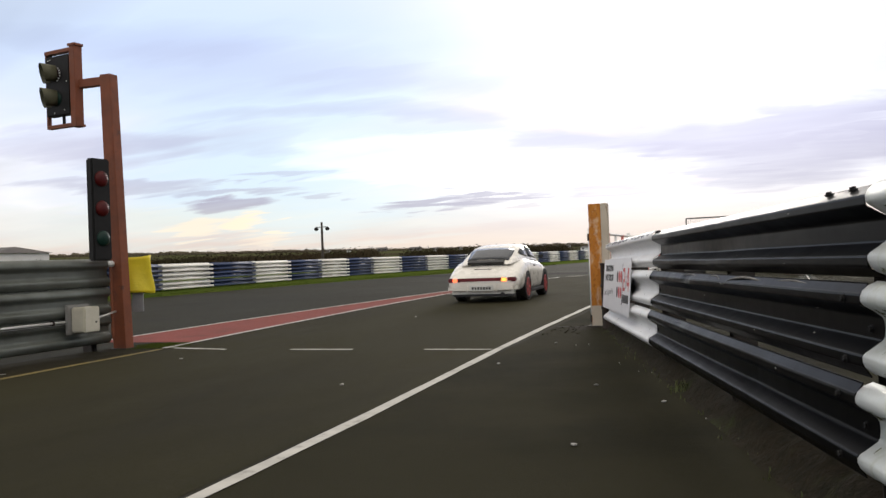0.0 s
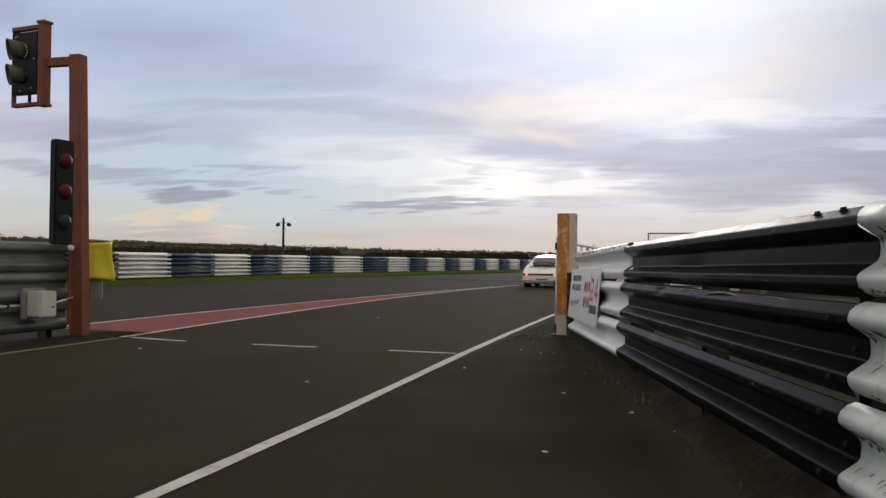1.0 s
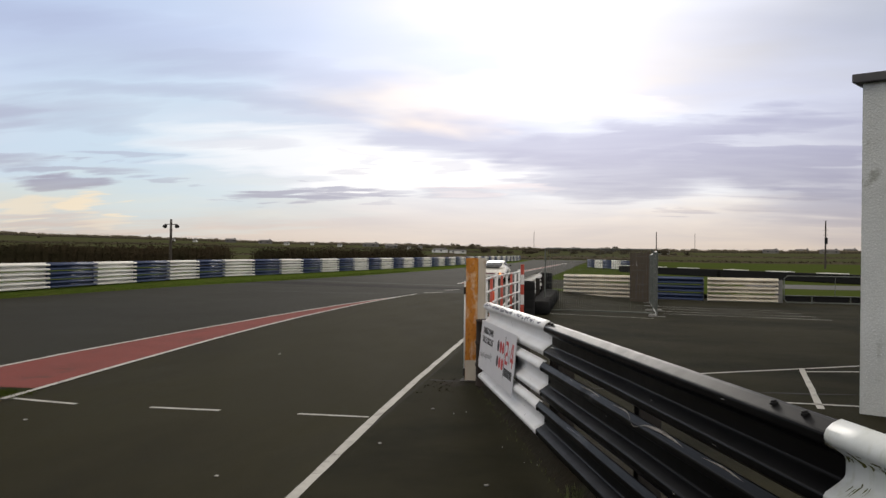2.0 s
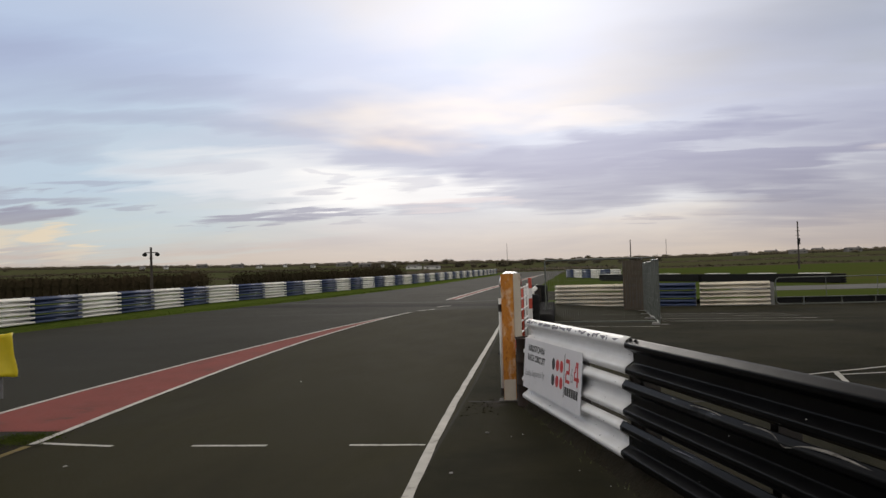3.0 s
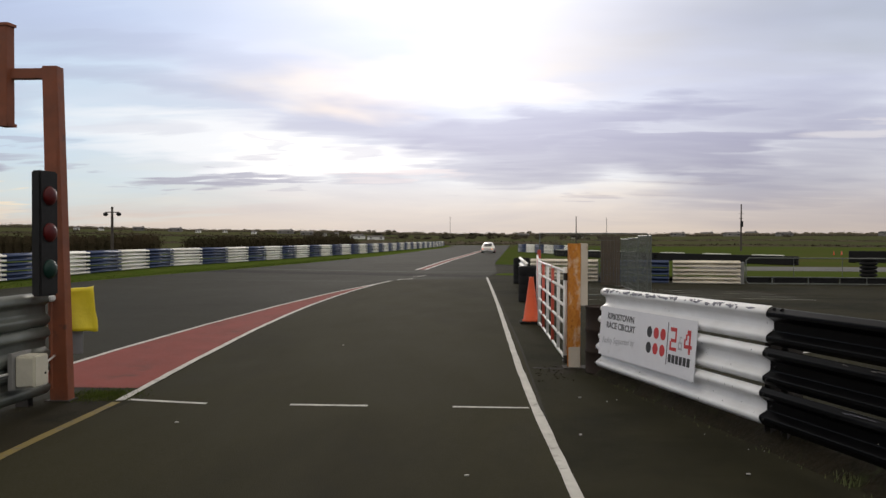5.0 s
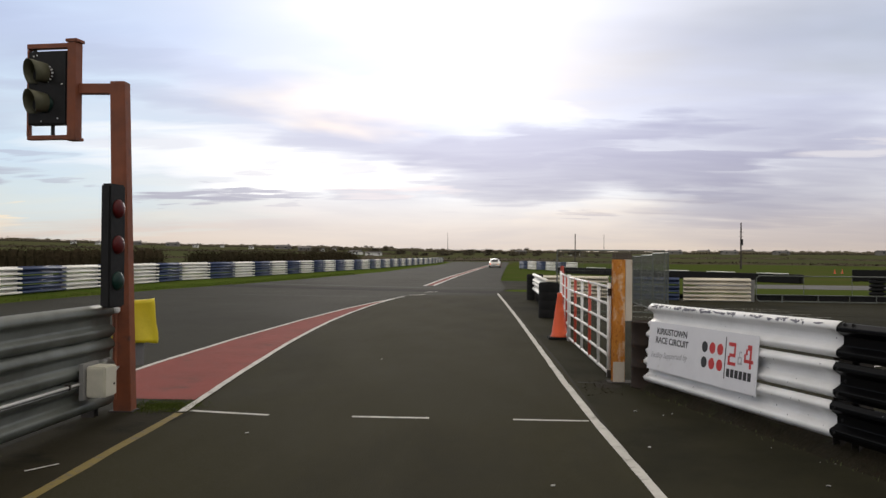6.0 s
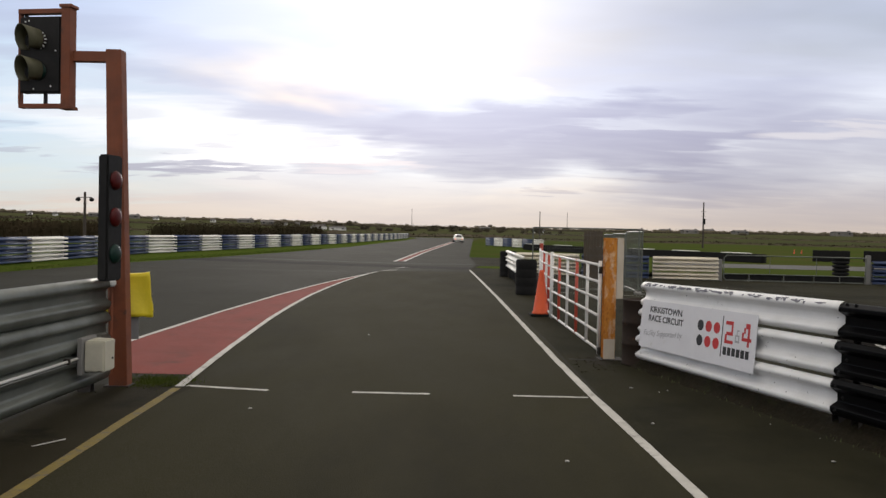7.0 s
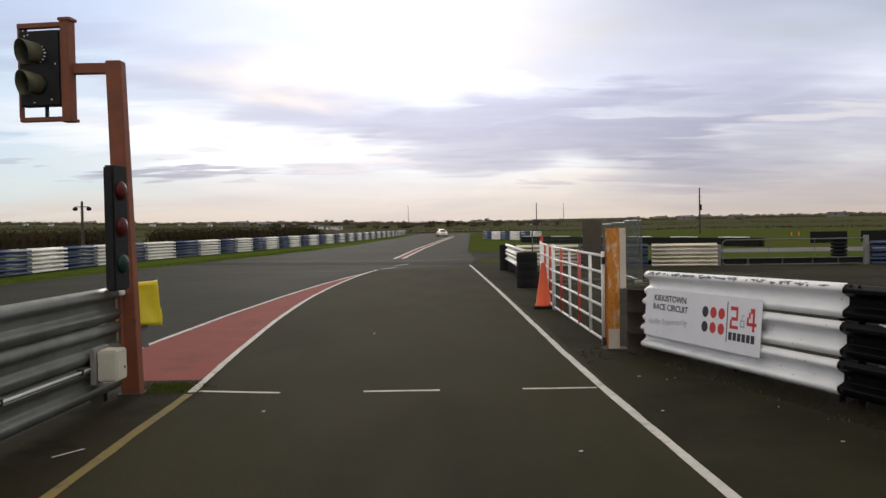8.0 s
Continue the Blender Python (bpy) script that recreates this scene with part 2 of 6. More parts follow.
GRASS = material("short grass", (0.049, 0.073, 0.016), (0.065, 0.077, 0.023), 0.08, 0.95, bump=0.03, bump_scale=14, spots=(0.074, 0.066, 0.026), spot_scale=0.05, spot_at=(0.50, 0.68),
                 fine=(0.045, 0.075, 0.016), fine_scale=5, spec=0.0)
VERGE = material("verge grass", (0.050, 0.088, 0.012), (0.074, 0.094, 0.020), 0.8, 0.95, bump=0.04, bump_scale=20, fine=(0.10, 0.11, 0.03), fine_scale=9, spec=0.0)
# field colours lightened to stand in for distance haze
FIELD = material("moorland field paled for haze", (0.076, 0.075, 0.038), (0.056, 0.066, 0.029), 0.012, 0.97, bump=0.5, bump_scale=0.3, spots=(0.066, 0.053, 0.033),
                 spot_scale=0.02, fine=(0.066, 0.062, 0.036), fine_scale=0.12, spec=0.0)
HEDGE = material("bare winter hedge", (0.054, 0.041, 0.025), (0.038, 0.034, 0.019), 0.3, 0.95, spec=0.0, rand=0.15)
# far foliage is paler than HEDGE: its base colour holds the haze
TREE = material("winter foliage paled for haze", (0.088, 0.078, 0.052), (0.105, 0.088, 0.064), 0.3, 0.95, spec=0.0, rand=0.25)
WHITE = material("white barrier paint", (0.80, 0.80, 0.80), (0.70, 0.70, 0.69), 2.5, 0.42, bump=0.0015, bump_scale=40, spots=(0.16, 0.14, 0.12), spot_scale=9,
                 spot_at=(0.70, 0.73))
WHITE_FAR = material("weathered white barrier paint", (0.84, 0.82, 0.76), (0.76, 0.74, 0.67), 1.5, 0.55, spots=(0.35, 0.32, 0.26), spot_scale=2.0,
                     spot_at=(0.66, 0.8), rand=0.06)
CREAM_FAR = material("cream barrier paint", (0.76, 0.69, 0.55), (0.66, 0.60, 0.47), 1.5, 0.55, spots=(0.34, 0.29, 0.20), spot_scale=2.4, spot_at=(0.62, 0.78), rand=0.06)
BLUE = material("dark blue barrier paint", (0.030, 0.050, 0.120), (0.040, 0.060, 0.130), 1.5, 0.5, spots=(0.07, 0.08, 0.11), spot_scale=3, spot_at=(0.6, 0.75),
                rand=0.08)
WHITE_MOSS = material("white barrier paint with moss", (0.62, 0.65, 0.65), (0.53, 0.56, 0.53), 2.5, 0.42, bump=0.0015, bump_scale=40, spots=(0.32, 0.34, 0.22), spot_scale=6,
                      spot_at=(0.52, 0.74), stretch=(1.3, 1, 0.5))
MOSS = material("dry green moss", (0.085, 0.095, 0.022), (0.12, 0.115, 0.045), 30, 0.95, spec=0.1)
# pale grey puts the light a crumpled lip catches into its colour
PALE_LIP = material("pale bent lip steel", (0.26, 0.25, 0.23), (0.14, 0.13, 0.115), 14, 0.55, 0.0, spots=(0.05, 0.045, 0.04), spot_scale=7, spot_at=(0.52, 0.62))
PEEL_GREY = material("grey of peeled paint and lip streaks", (0.17, 0.17, 0.20), (0.10, 0.10, 0.12), 30, 0.7)
BLACK = material("black barrier paint", (0.0022, 0.0022, 0.0026), (0.0036, 0.0036, 0.004), 3, 0.34, spec=0.06, spots=(0.16, 0.15, 0.14), spot_scale=14,
                 spot_at=(0.71, 0.75))
GALV = material("dull galvanised steel", (0.150, 0.163, 0.146), (0.082, 0.088, 0.072), 2.2, 0.42, 0.32, bump=0.001, bump_scale=25, spots=(0.13, 0.125, 0.10),
                spot_scale=2.6, spot_at=(0.58, 0.75))
STEEL_DARK = material("dark steel", (0.020, 0.018, 0.016), (0.035, 0.027, 0.02), 6, 0.8, 0.0)
RUST_RED = material("red oxide paint", (0.215, 0.060, 0.022), (0.15, 0.044, 0.018), 5, 0.65, bump=0.001, bump_scale=40, spots=(0.09, 0.035, 0.022), spot_scale=7,
                    spot_at=(0.58, 0.7))
RUSTY = material("cream paint eaten by rust", (0.60, 0.255, 0.045), (0.44, 0.150, 0.026), 3, 0.85, bump=0.002, bump_scale=40, spots=(0.74, 0.62, 0.45), spot_scale=2.4,
                 spot_at=(0.51, 0.66), stretch=(1.5, 1, 1.0), fine=(0.34, 0.115, 0.022), fine_scale=22, spec=0.2)
CREAM = material("weathered cream timber", (0.62, 0.55, 0.45), (0.50, 0.43, 0.33), 5, 0.8, bump=0.002, bump_scale=30, spots=(0.30, 0.17, 0.07), spot_scale=4,
                 spot_at=(0.60, 0.7), stretch=(1, 1, 0.4))
DRUM = material("brown oil drum paint", (0.030, 0.019, 0.013), (0.020, 0.014, 0.011), 5, 0.7, 0.0, bump=0.002, bump_scale=14, spots=(0.055, 0.028, 0.016),
                spot_scale=5, spec=0.2)
RUBBER = material("black rubber", (0.010, 0.010, 0.010), (0.015, 0.0145, 0.014), 6, 0.85, spec=0.15, bump=0.003, bump_scale=25)
TAN = material("dry brown screen mesh", (0.090, 0.066, 0.044), (0.062, 0.048, 0.034), 5, 0.9)
GATE_WHITE = material("gate white paint", (0.76, 0.75, 0.73), (0.66, 0.64, 0.61), 6, 0.5, spots=(0.33, 0.20, 0.12), spot_scale=14, spot_at=(0.66, 0.72))
GATE_RED = material("gate red paint", (0.52, 0.075, 0.040), (0.42, 0.060, 0.036), 6, 0.5)
ORANGE = material("orange cone plastic", (0.70, 0.088, 0.012), (0.58, 0.070, 0.012), 6, 0.5, spots=(0.35, 0.07, 0.02), spot_scale=10, spot_at=(0.64, 0.75))
YELLOW = material("yellow vinyl cloth", (0.72, 0.58, 0.016), (0.62, 0.49, 0.014), 6, 0.5, bump=0.006, bump_scale=12)
GREY_CLEAR = material("grey plastic sheet", (0.20, 0.20, 0.20), (0.15, 0.15, 0.15), 6, 0.5)
BOX = material("cream enclosure plastic", (0.56, 0.53, 0.43), (0.48, 0.46, 0.37), 7, 0.5, spots=(0.22, 0.19, 0.13), spot_scale=9, spot_at=(0.62, 0.75))
PIPE = material("white conduit plastic", (0.72, 0.72, 0.70), (0.60, 0.60, 0.58), 7, 0.4)
SIGNAL_BODY = material("black signal plastic", (0.0075, 0.0072, 0.0072), (0.012, 0.0115, 0.011), 9, 0.6, bump=0.001, bump_scale=30, spec=0.25)
# green-brown takes in the greenish highlight inside the hoods
VISOR = material("green-brown visor with highlight", (0.058, 0.056, 0.028), (0.085, 0.080, 0.042), 9, 0.7)
LENS_RED = material("dull red lens", (0.078, 0.005, 0.0045), (0.05, 0.004, 0.004), 30, 0.42, spec=0.2)
LENS_GREEN = material("dull green lens", (0.006, 0.028, 0.020), (0.005, 0.020, 0.015), 30, 0.42, spec=0.2)
LENS_DARK = material("dark lens", (0.022, 0.009, 0.008), (0.014, 0.007, 0.006), 30, 0.42, spec=0.2)
SIGN = material("white sign panel", (0.74, 0.74, 0.77), (0.69, 0.69, 0.72), 3, 0.35, spots=(0.55, 0.54, 0.52), spot_scale=5, spot_at=(0.62, 0.8))
SIGN_BLACK = material("black sign print", (0.015, 0.015, 0.017), (0.022, 0.022, 0.024), 20, 0.5)
SIGN_RED = material("red sign print", (0.55, 0.030, 0.030), (0.48, 0.028, 0.028), 20, 0.5)
SIGN_GREY = material("grey sign print", (0.36, 0.36, 0.38), (0.42, 0.42, 0.44), 20, 0.5)
RENDER = material("white rendered wall", (0.60, 0.62, 0.60), (0.50, 0.52, 0.50), 1.4, 0.9, bump=0.012, bump_scale=38, spots=(0.36, 0.37, 0.34), spot_scale=3.2, fine=(0.72, 0.73, 0.71), fine_scale=60)
ROOF = material("grey felt roof", (0.075, 0.075, 0.08), (0.11, 0.105, 0.10), 2, 0.9, bump=0.003, bump_scale=20)
# wall colour darkened so backlit far houses read as silhouettes
HOUSE_DARK = material("far house wall darkened to silhouette", (0.17, 0.16, 0.145), (0.13, 0.122, 0.11), 0.4, 0.9, rand=0.3)
HOUSE_WHITE = material("far whitewashed wall", (0.78, 0.77, 0.74), (0.66, 0.65, 0.62), 0.4, 0.9)
HOUSE_ROOF = material("far slate roof", (0.09, 0.085, 0.085), (0.12, 0.11, 0.10), 0.6, 0.9, rand=0.2)
POLE = material("creosoted pole", (0.045, 0.035, 0.028), (0.06, 0.048, 0.04), 3, 0.9)
SERVICE = material("worn service road", (0.080, 0.078, 0.072), (0.062, 0.060, 0.055), 0.4, 0.9, bump=0.004, bump_scale=25, spots=(0.045, 0.043, 0.038), spot_scale=0.3)
CONCRETE = material("grey concrete", (0.24, 0.235, 0.22), (0.19, 0.185, 0.175), 1.5, 0.9, bump=0.004, bump_scale=25, spots=(0.14, 0.135, 0.12), spot_scale=1.2)
BROWN_GROUND = material("dark brown worn asphalt", (0.0175, 0.0150, 0.0082), (0.0235, 0.0203, 0.0115), 1.1, 0.95, bump=0.006, bump_scale=50, spots=(0.0105, 0.0092, 0.0055), spot_scale=1.6, spot_at=(0.52, 0.66), spec=0.05)
MOULD = material("brown leaf mould", (0.022, 0.017, 0.010), (0.012, 0.011, 0.006), 9, 0.96, bump=0.02, bump_scale=22, spots=(0.028, 0.034, 0.012), spot_scale=3.0, spot_at=(0.56, 0.7),
                 fine=(0.027, 0.022, 0.013), fine_scale=45, spec=0.1)
STONE = material("pale grit", (0.30, 0.29, 0.27), (0.45, 0.44, 0.42), 30, 0.9, rand=0.3)
LEAF = material("weed leaf", (0.06, 0.085, 0.022), (0.09, 0.085, 0.03), 30, 0.8, rand=0.2)
CAR_PAINT = material("ivory white car paint", (0.74, 0.71, 0.64), (0.71, 0.68, 0.61), 2, 0.28, coat=0.6)
CAR_GLASS = material("dark car glass", (0.020, 0.024, 0.030), (0.03, 0.035, 0.042), 2, 0.08, coat=0.15, spec=0.45)
CAR_BLACK = material("black car trim", (0.012, 0.012, 0.012), (0.018, 0.018, 0.018), 12, 0.5)
CAR_REFLECTOR = material("dark red reflector", (0.16, 0.012, 0.018), (0.12, 0.010, 0.014), 20, 0.3, coat=0.5)
TAIL_RED = material("lit red tail lamp", (0.5, 0.02, 0.01), (0.45, 0.02, 0.01), 20, 0.3, emit=((1.0, 0.16, 0.06), 2.2))
TAIL_AMBER = material("lit amber tail lamp", (0.5, 0.12, 0.01), (0.45, 0.1, 0.01), 20, 0.3, emit=((1.0, 0.30, 0.05), 2.6))
RIM_RED = material("red wheel rim paint", (0.46, 0.050, 0.045), (0.38, 0.042, 0.04), 12, 0.4)
PLATE = material("white plate", (0.62, 0.62, 0.58), (0.56, 0.56, 0.52), 12, 0.5)


# ---- mesh helpers ----
def put(name, bm, mat, parent=None, label="", smooth=False):
    me = bpy.data.meshes.new(name)
    bmesh.ops.recalc_face_normals(bm, faces=bm.faces)
    bm.to_mesh(me)
    bm.free()
    me.materials.append(mat)
    if smooth:
        for p in me.polygons:
            p.use_smooth = True
    ob = new(name, me)
    if parent:
        ob.parent = parent
    if label:
        ob["label"] = label
    return ob


def part(name, bm, mat, parent, label="", smooth=False):
    return put(name, bm, mat, parent, label, smooth)


def share(name, me, parent, m):
    ob = new(name, me)
    ob.parent = parent
    ob.matrix_basis = m
    return ob


def empty(name, m=None):
    ob = new(name)
    if m is not None:
        ob.matrix_basis = m
    return ob


def box(bm, x0, y0, z0, x1, y1, z1, bevel=0.0, m=None):
    g = bmesh.ops.create_cube(bm, size=1.0)
    vs = g["verts"]
    for v in vs:
        v.co = Vector(((x0 + x1) / 2 + v.co.x * (x1 - x0), (y0 + y1) / 2 + v.co.y * (y1 - y0), (z0 + z1) / 2 + v.co.z * (z1 - z0)))
    if bevel:
        es = list({e for v in vs for e in v.link_edges})
        r = bmesh.ops.bevel(bm, geom=es, offset=bevel, segments=2, affect="EDGES")
        vs = list({v for f in r["faces"] for v in f.verts} | {v for v in vs if v.is_valid})
    if m is not None:
        bmesh.ops.transform(bm, matrix=m, verts=vs)
    return bm


def cyl(bm, p0, p1, r0, r1=None, n=12):
    p0, p1 = Vector(p0), Vector(p1)
    d = p1 - p0
    m = Matrix.Translation((p0 + p1) / 2) @ d.to_track_quat("Z", "Y").to_matrix().to_4x4()
    bmesh.ops.create_cone(bm, cap_ends=True, segments=n, radius1=r0, radius2=r0 if r1 is None else r1, depth=d.length, matrix=m)
    return bm


def nb():
    return bmesh.new()


def lathe(bm, prof, n=24, m=None):
    """Turn (radius, height) pairs round the z axis."""
    rings = []
    for r, z in prof:
        rings.append([bm.verts.new((r * math.cos(2 * math.pi * i / n), r * math.sin(2 * math.pi * i / n), z)) for i in range(n)])
    for a, b in zip(rings, rings[1:]):
        for i in range(n):
            bm.faces.new((a[i], a[(i + 1) % n], b[(i + 1) % n], b[i]))
    bm.faces.new(rings[0])
    bm.faces.new(rings[-1])
    if m is not None:
        bmesh.ops.transform(bm, matrix=m, verts=[v for r in rings for v in r])
    return bm


def strip(bm, pts, width, z=0.0, wobble=0.0):
    """A flat band along points on the ground."""
    ps = [Vector(p) for p in pts]
    fine = []
    for a, b in zip(ps, ps[1:]):
        k = max(1, int((b - a).length / 0.35)) if wobble else 1
        fine += [a.lerp(b, i / k) for i in range(k)]
    fine.append(ps[-1])
    prev = None
    for i, p in enumerate(fine):
        d = (fine[min(i + 1, len(fine) - 1)] - fine[max(i - 1, 0)]).normalized()
        n = Vector((-d.y, d.x))
        e0, e1 = (random.uniform(-wobble, wobble) for _ in range(2))
        row = [bm.verts.new((*(p + n * (width / 2 + e0)), z)), bm.verts.new((*(p - n * (width / 2 + e1)), z))]
        if prev:
            bm.faces.new((prev[0], prev[1], row[1], row[0]))
        prev = row
    for v in bm.verts:
        v.co.z += fall(v.co.x, v.co.y)
    return bm


def sheet(bm, pts, z):
    bm.faces.new([bm.verts.new((x, y, z)) for x, y in pts])
    return bm


def fill_between(bm, left, right, z):
    prev = None
    for a, b in zip(left, right):
        row = [bm.verts.new((*a, z)), bm.verts.new((*b, z))]
        if prev:
            bm.faces.new((prev[0], prev[1], row[1], row[0]))
        prev = row
    return bm


def structure(ob, label, category):
    return tagged(ob, label, category, kind="structure")


# ---- the ground ----
EDGE_L = [(-15.9, -40), (-15.7, 5), (-15.4, 20), (-14.5, 30), (-13.1, 38), (-11.3, 52), (-9.2, 76), (-6.7, 143), (-6.0, 200), (-22, 250), (-70, 300)]
EDGE_R = [(1.9, -40), (1.85, 5), (1.6, 20), (1.4, 30), (1.9, 36), (2.0, 52), (2.9, 76), (5.4, 143), (8.0, 210), (-8, 270), (-60, 325)]
BAR_L = [(-16.3, 4.2), (-16.4, 21.2), (-16.55, 31.35), (-16.5, 38.1), (-15.3, 45.5), (-11.4, 83), (-8.2, 145), (-7.4, 176)]


def x_at(pts, y):
    """Where a line that runs up the plan stands at y."""
    for (xa, ya), (xb, yb) in zip(pts, pts[1:]):
        if ya <= y <= yb:
            return xa + (xb - xa) * (y - ya) / (yb - ya)
    return pts[0][0] if y < pts[0][1] else pts[-1][0]


def fall(x, y):
    """The paddock drops gently towards its far fence."""
    k, m = min(1, max(0, (y - 8) / 20)), min(1, max(0, (x - 2.6) / 4))
    return -0.22 * k * k * (3 - 2 * k) * m


def hill(x, y):
    """How high the country stands: level round the circuit, then low hills, higher on one side."""
    r = math.hypot(x, y)
    left = 0.5 - 0.5 * x / r if r else 0.5
    k = min(1, max(0, (r - 230) / 300))
    return (4.1 + 17 * max(0, left - 0.5) + 2.5 * max(0, 0.36 - left) + 0.9 * noise.noise((x * 0.006, y * 0.006, 2.0))) * k * k * (3 - 2 * k)


def build_ground():
    bm = nb()
    rings = [30, 60, 110, 200, 260, 330, 420, 520, 900, 1800, 4500]
    n = 96
    rows = []
    for r in rings:
        row = []
        for i in range(n):
            a = 2 * math.pi * i / n
            x, y = r * math.sin(a), r * math.cos(a)
            h = hill(x, y)
            if r > 1000:
                h = -10
            row.append(bm.verts.new((x, y, h - (0.35 if r < 150 else 0.03))))
        rows.append(row)
    c = bm.verts.new((0, 0, -0.35))
    for i in range(n):
        bm.faces.new((c, rows[0][i], rows[0][(i + 1) % n]))
    for a, b in zip(rows, rows[1:]):
        for i in range(n):
            bm.faces.new((a[i], b[i], b[(i + 1) % n], a[(i + 1) % n]))
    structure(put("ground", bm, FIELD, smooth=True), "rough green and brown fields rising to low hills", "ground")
    bm = nb()
    fill_between(bm, EDGE_L, EDGE_R, 0.0)
    structure(put("road", bm, ASPHALT_FINE), "dark grey worn asphalt of the race track", "road")
    bm = nb()
    grid = []
    for yy in (-40, -10, 0, 5, 8, 11, 14, 17, 20, 23, 26, 28, 30, 31.5):
        edge = x_at(EDGE_R, yy)
        grid.append([bm.verts.new((xx, yy, fall(xx, yy))) for xx in (edge, 2.6, 4, 5.5, 7, 9, 13, 20, 35, 60)])
    for r0, r1 in zip(grid, grid[1:]):
        for j in range(len(r0) - 1):
            bm.faces.new((r0[j], r0[j + 1], r1[j + 1], r1[j]))
    structure(put("pavement", bm, ASPHALT), "dark weathered asphalt of pit exit and paddock", "pavement")
    bm = nb()
    lane_l = [(-2.62, -40), (-2.66, -3.5), (-2.74, 0.3), (-3.02, 4.2), (-3.24, 8.3), (-3.34, 13.2), (-3.23, 18), (-3.06, 21.5), (-2.84, 24.2), (-2.3, 27.6)]
    lane_r = [(x_at(EDGE_R, yy) - 0.03, yy) for _, yy in lane_l]
    structure(put("pit_lane", fill_between(bm, lane_l, lane_r, 0.0022), LANE), "brownish worn asphalt of the pit exit lane", "road")
    # mown infield grass on the paddock side
    bm = nb()
    sheet(bm, [(2.05, 49.5), (5.4, 48.5), (7.2, 34.5), (9.6, 31.8), (13, 31.7), (22, 31.6), (60, 31.6), (150, 60), (150, 150), (60, 190), (9, 200), (5.4, 143), (2.9, 76), (2.05, 52)], -0.006)
    structure(put("infield", bm, GRASS), "mown bright green infield grass", "grass")
    bm = nb()
    sheet(bm, [(1.3, 31.2), (9.7, 31.2), (9.7, 32.2), (7.4, 34.9), (5.6, 48.9), (2.0, 50.0), (1.5, 38)], -0.012)
    structure(put("pavement", bm, ASPHALT), "worn asphalt apron between track and infield", "pavement")
    bm = nb()
    sheet(bm, [(1.72, 32.6), (2.6, 32.0), (4.2, 32.1), (4.0, 33.9), (2.9, 34.6), (2.0, 34.2)], -0.003)
    structure(put("grass_patch", bm, VERGE), "small grass island at the track edge", "grass")
    bm = nb()
    prev = None
    for yy in (-40, -20, -5, 5, 12, 20, 25, 30, 34, 38, 45, 52, 60, 70, 76, 90, 110, 143, 170, 185):
        xe, xb = x_at(EDGE_L, yy), x_at(BAR_L, yy)
        xb = min(xb, xe - 0.5)
        row = [bm.verts.new(c) for c in ((xe, yy, -0.004), (xe * 0.6 + xb * 0.4, yy, 0.07), (xb, yy, 0.175), (xb - 1.5, yy, 0.15), (xb - 40, yy, 0.0))]
        if prev:
            for j in range(4):
                bm.faces.new((prev[j], prev[j + 1], row[j + 1], row[j]))
        prev = row
    structure(put("verge", bm, VERGE), "green grass verge below the track barrier", "grass")
    # a service road beyond the paddock fence
    bm = nb()
    fill_between(bm, [(14, 40), (40, 36), (90, 36)], [(14, 47), (40, 45), (90, 46)], 0.002)
    structure(put("service_road", bm, SERVICE), "pale grey service road across the infield", "road")


def soil_bank():
    """A low bank of soil and leaf mould heaped up behind and under the pit barrier."""
    rnd = random.Random(21)
    bm = nb()
    prev = None
    corners = [Vector(p) for p in ((2.70, 2.25), (3.66, -1.58), (4.68, -5.86), (5.68, -9.9), (6.9, -14.8))]
    for a, b in zip(corners, corners[1:]):
        side = Vector((-(b - a).y, (b - a).x)).normalized()
        steps = int((b - a).length / 0.16)
        for i in range(steps + (b == corners[-1])):
            p = a.lerp(b, i / steps)
            ends = 0.25 if prev is None else 1.0
            row = []
            for d, h in ((-0.09, -0.01), (-0.03, 0.03), (0.03, 0.11), (0.12, 0.17), (0.30, 0.16), (0.48, 0.09), (0.70, -0.01)):
                k = rnd.uniform(0.75, 1.2) * ends
                w = rnd.uniform(-0.02, 0.02)
                row.append(bm.verts.new((p.x + side.x * (d + w), p.y + side.y * (d + w), h * k if h > 0 else h)))
            if prev:
                for j in range(len(row) - 1):
                    bm.faces.new((prev[j], prev[j + 1], row[j + 1], row[j]))
            prev = row
    structure(put("soil_bank", bm, MOULD, smooth=True), "low bank of brown leaf mould under the pit barrier", "soil")


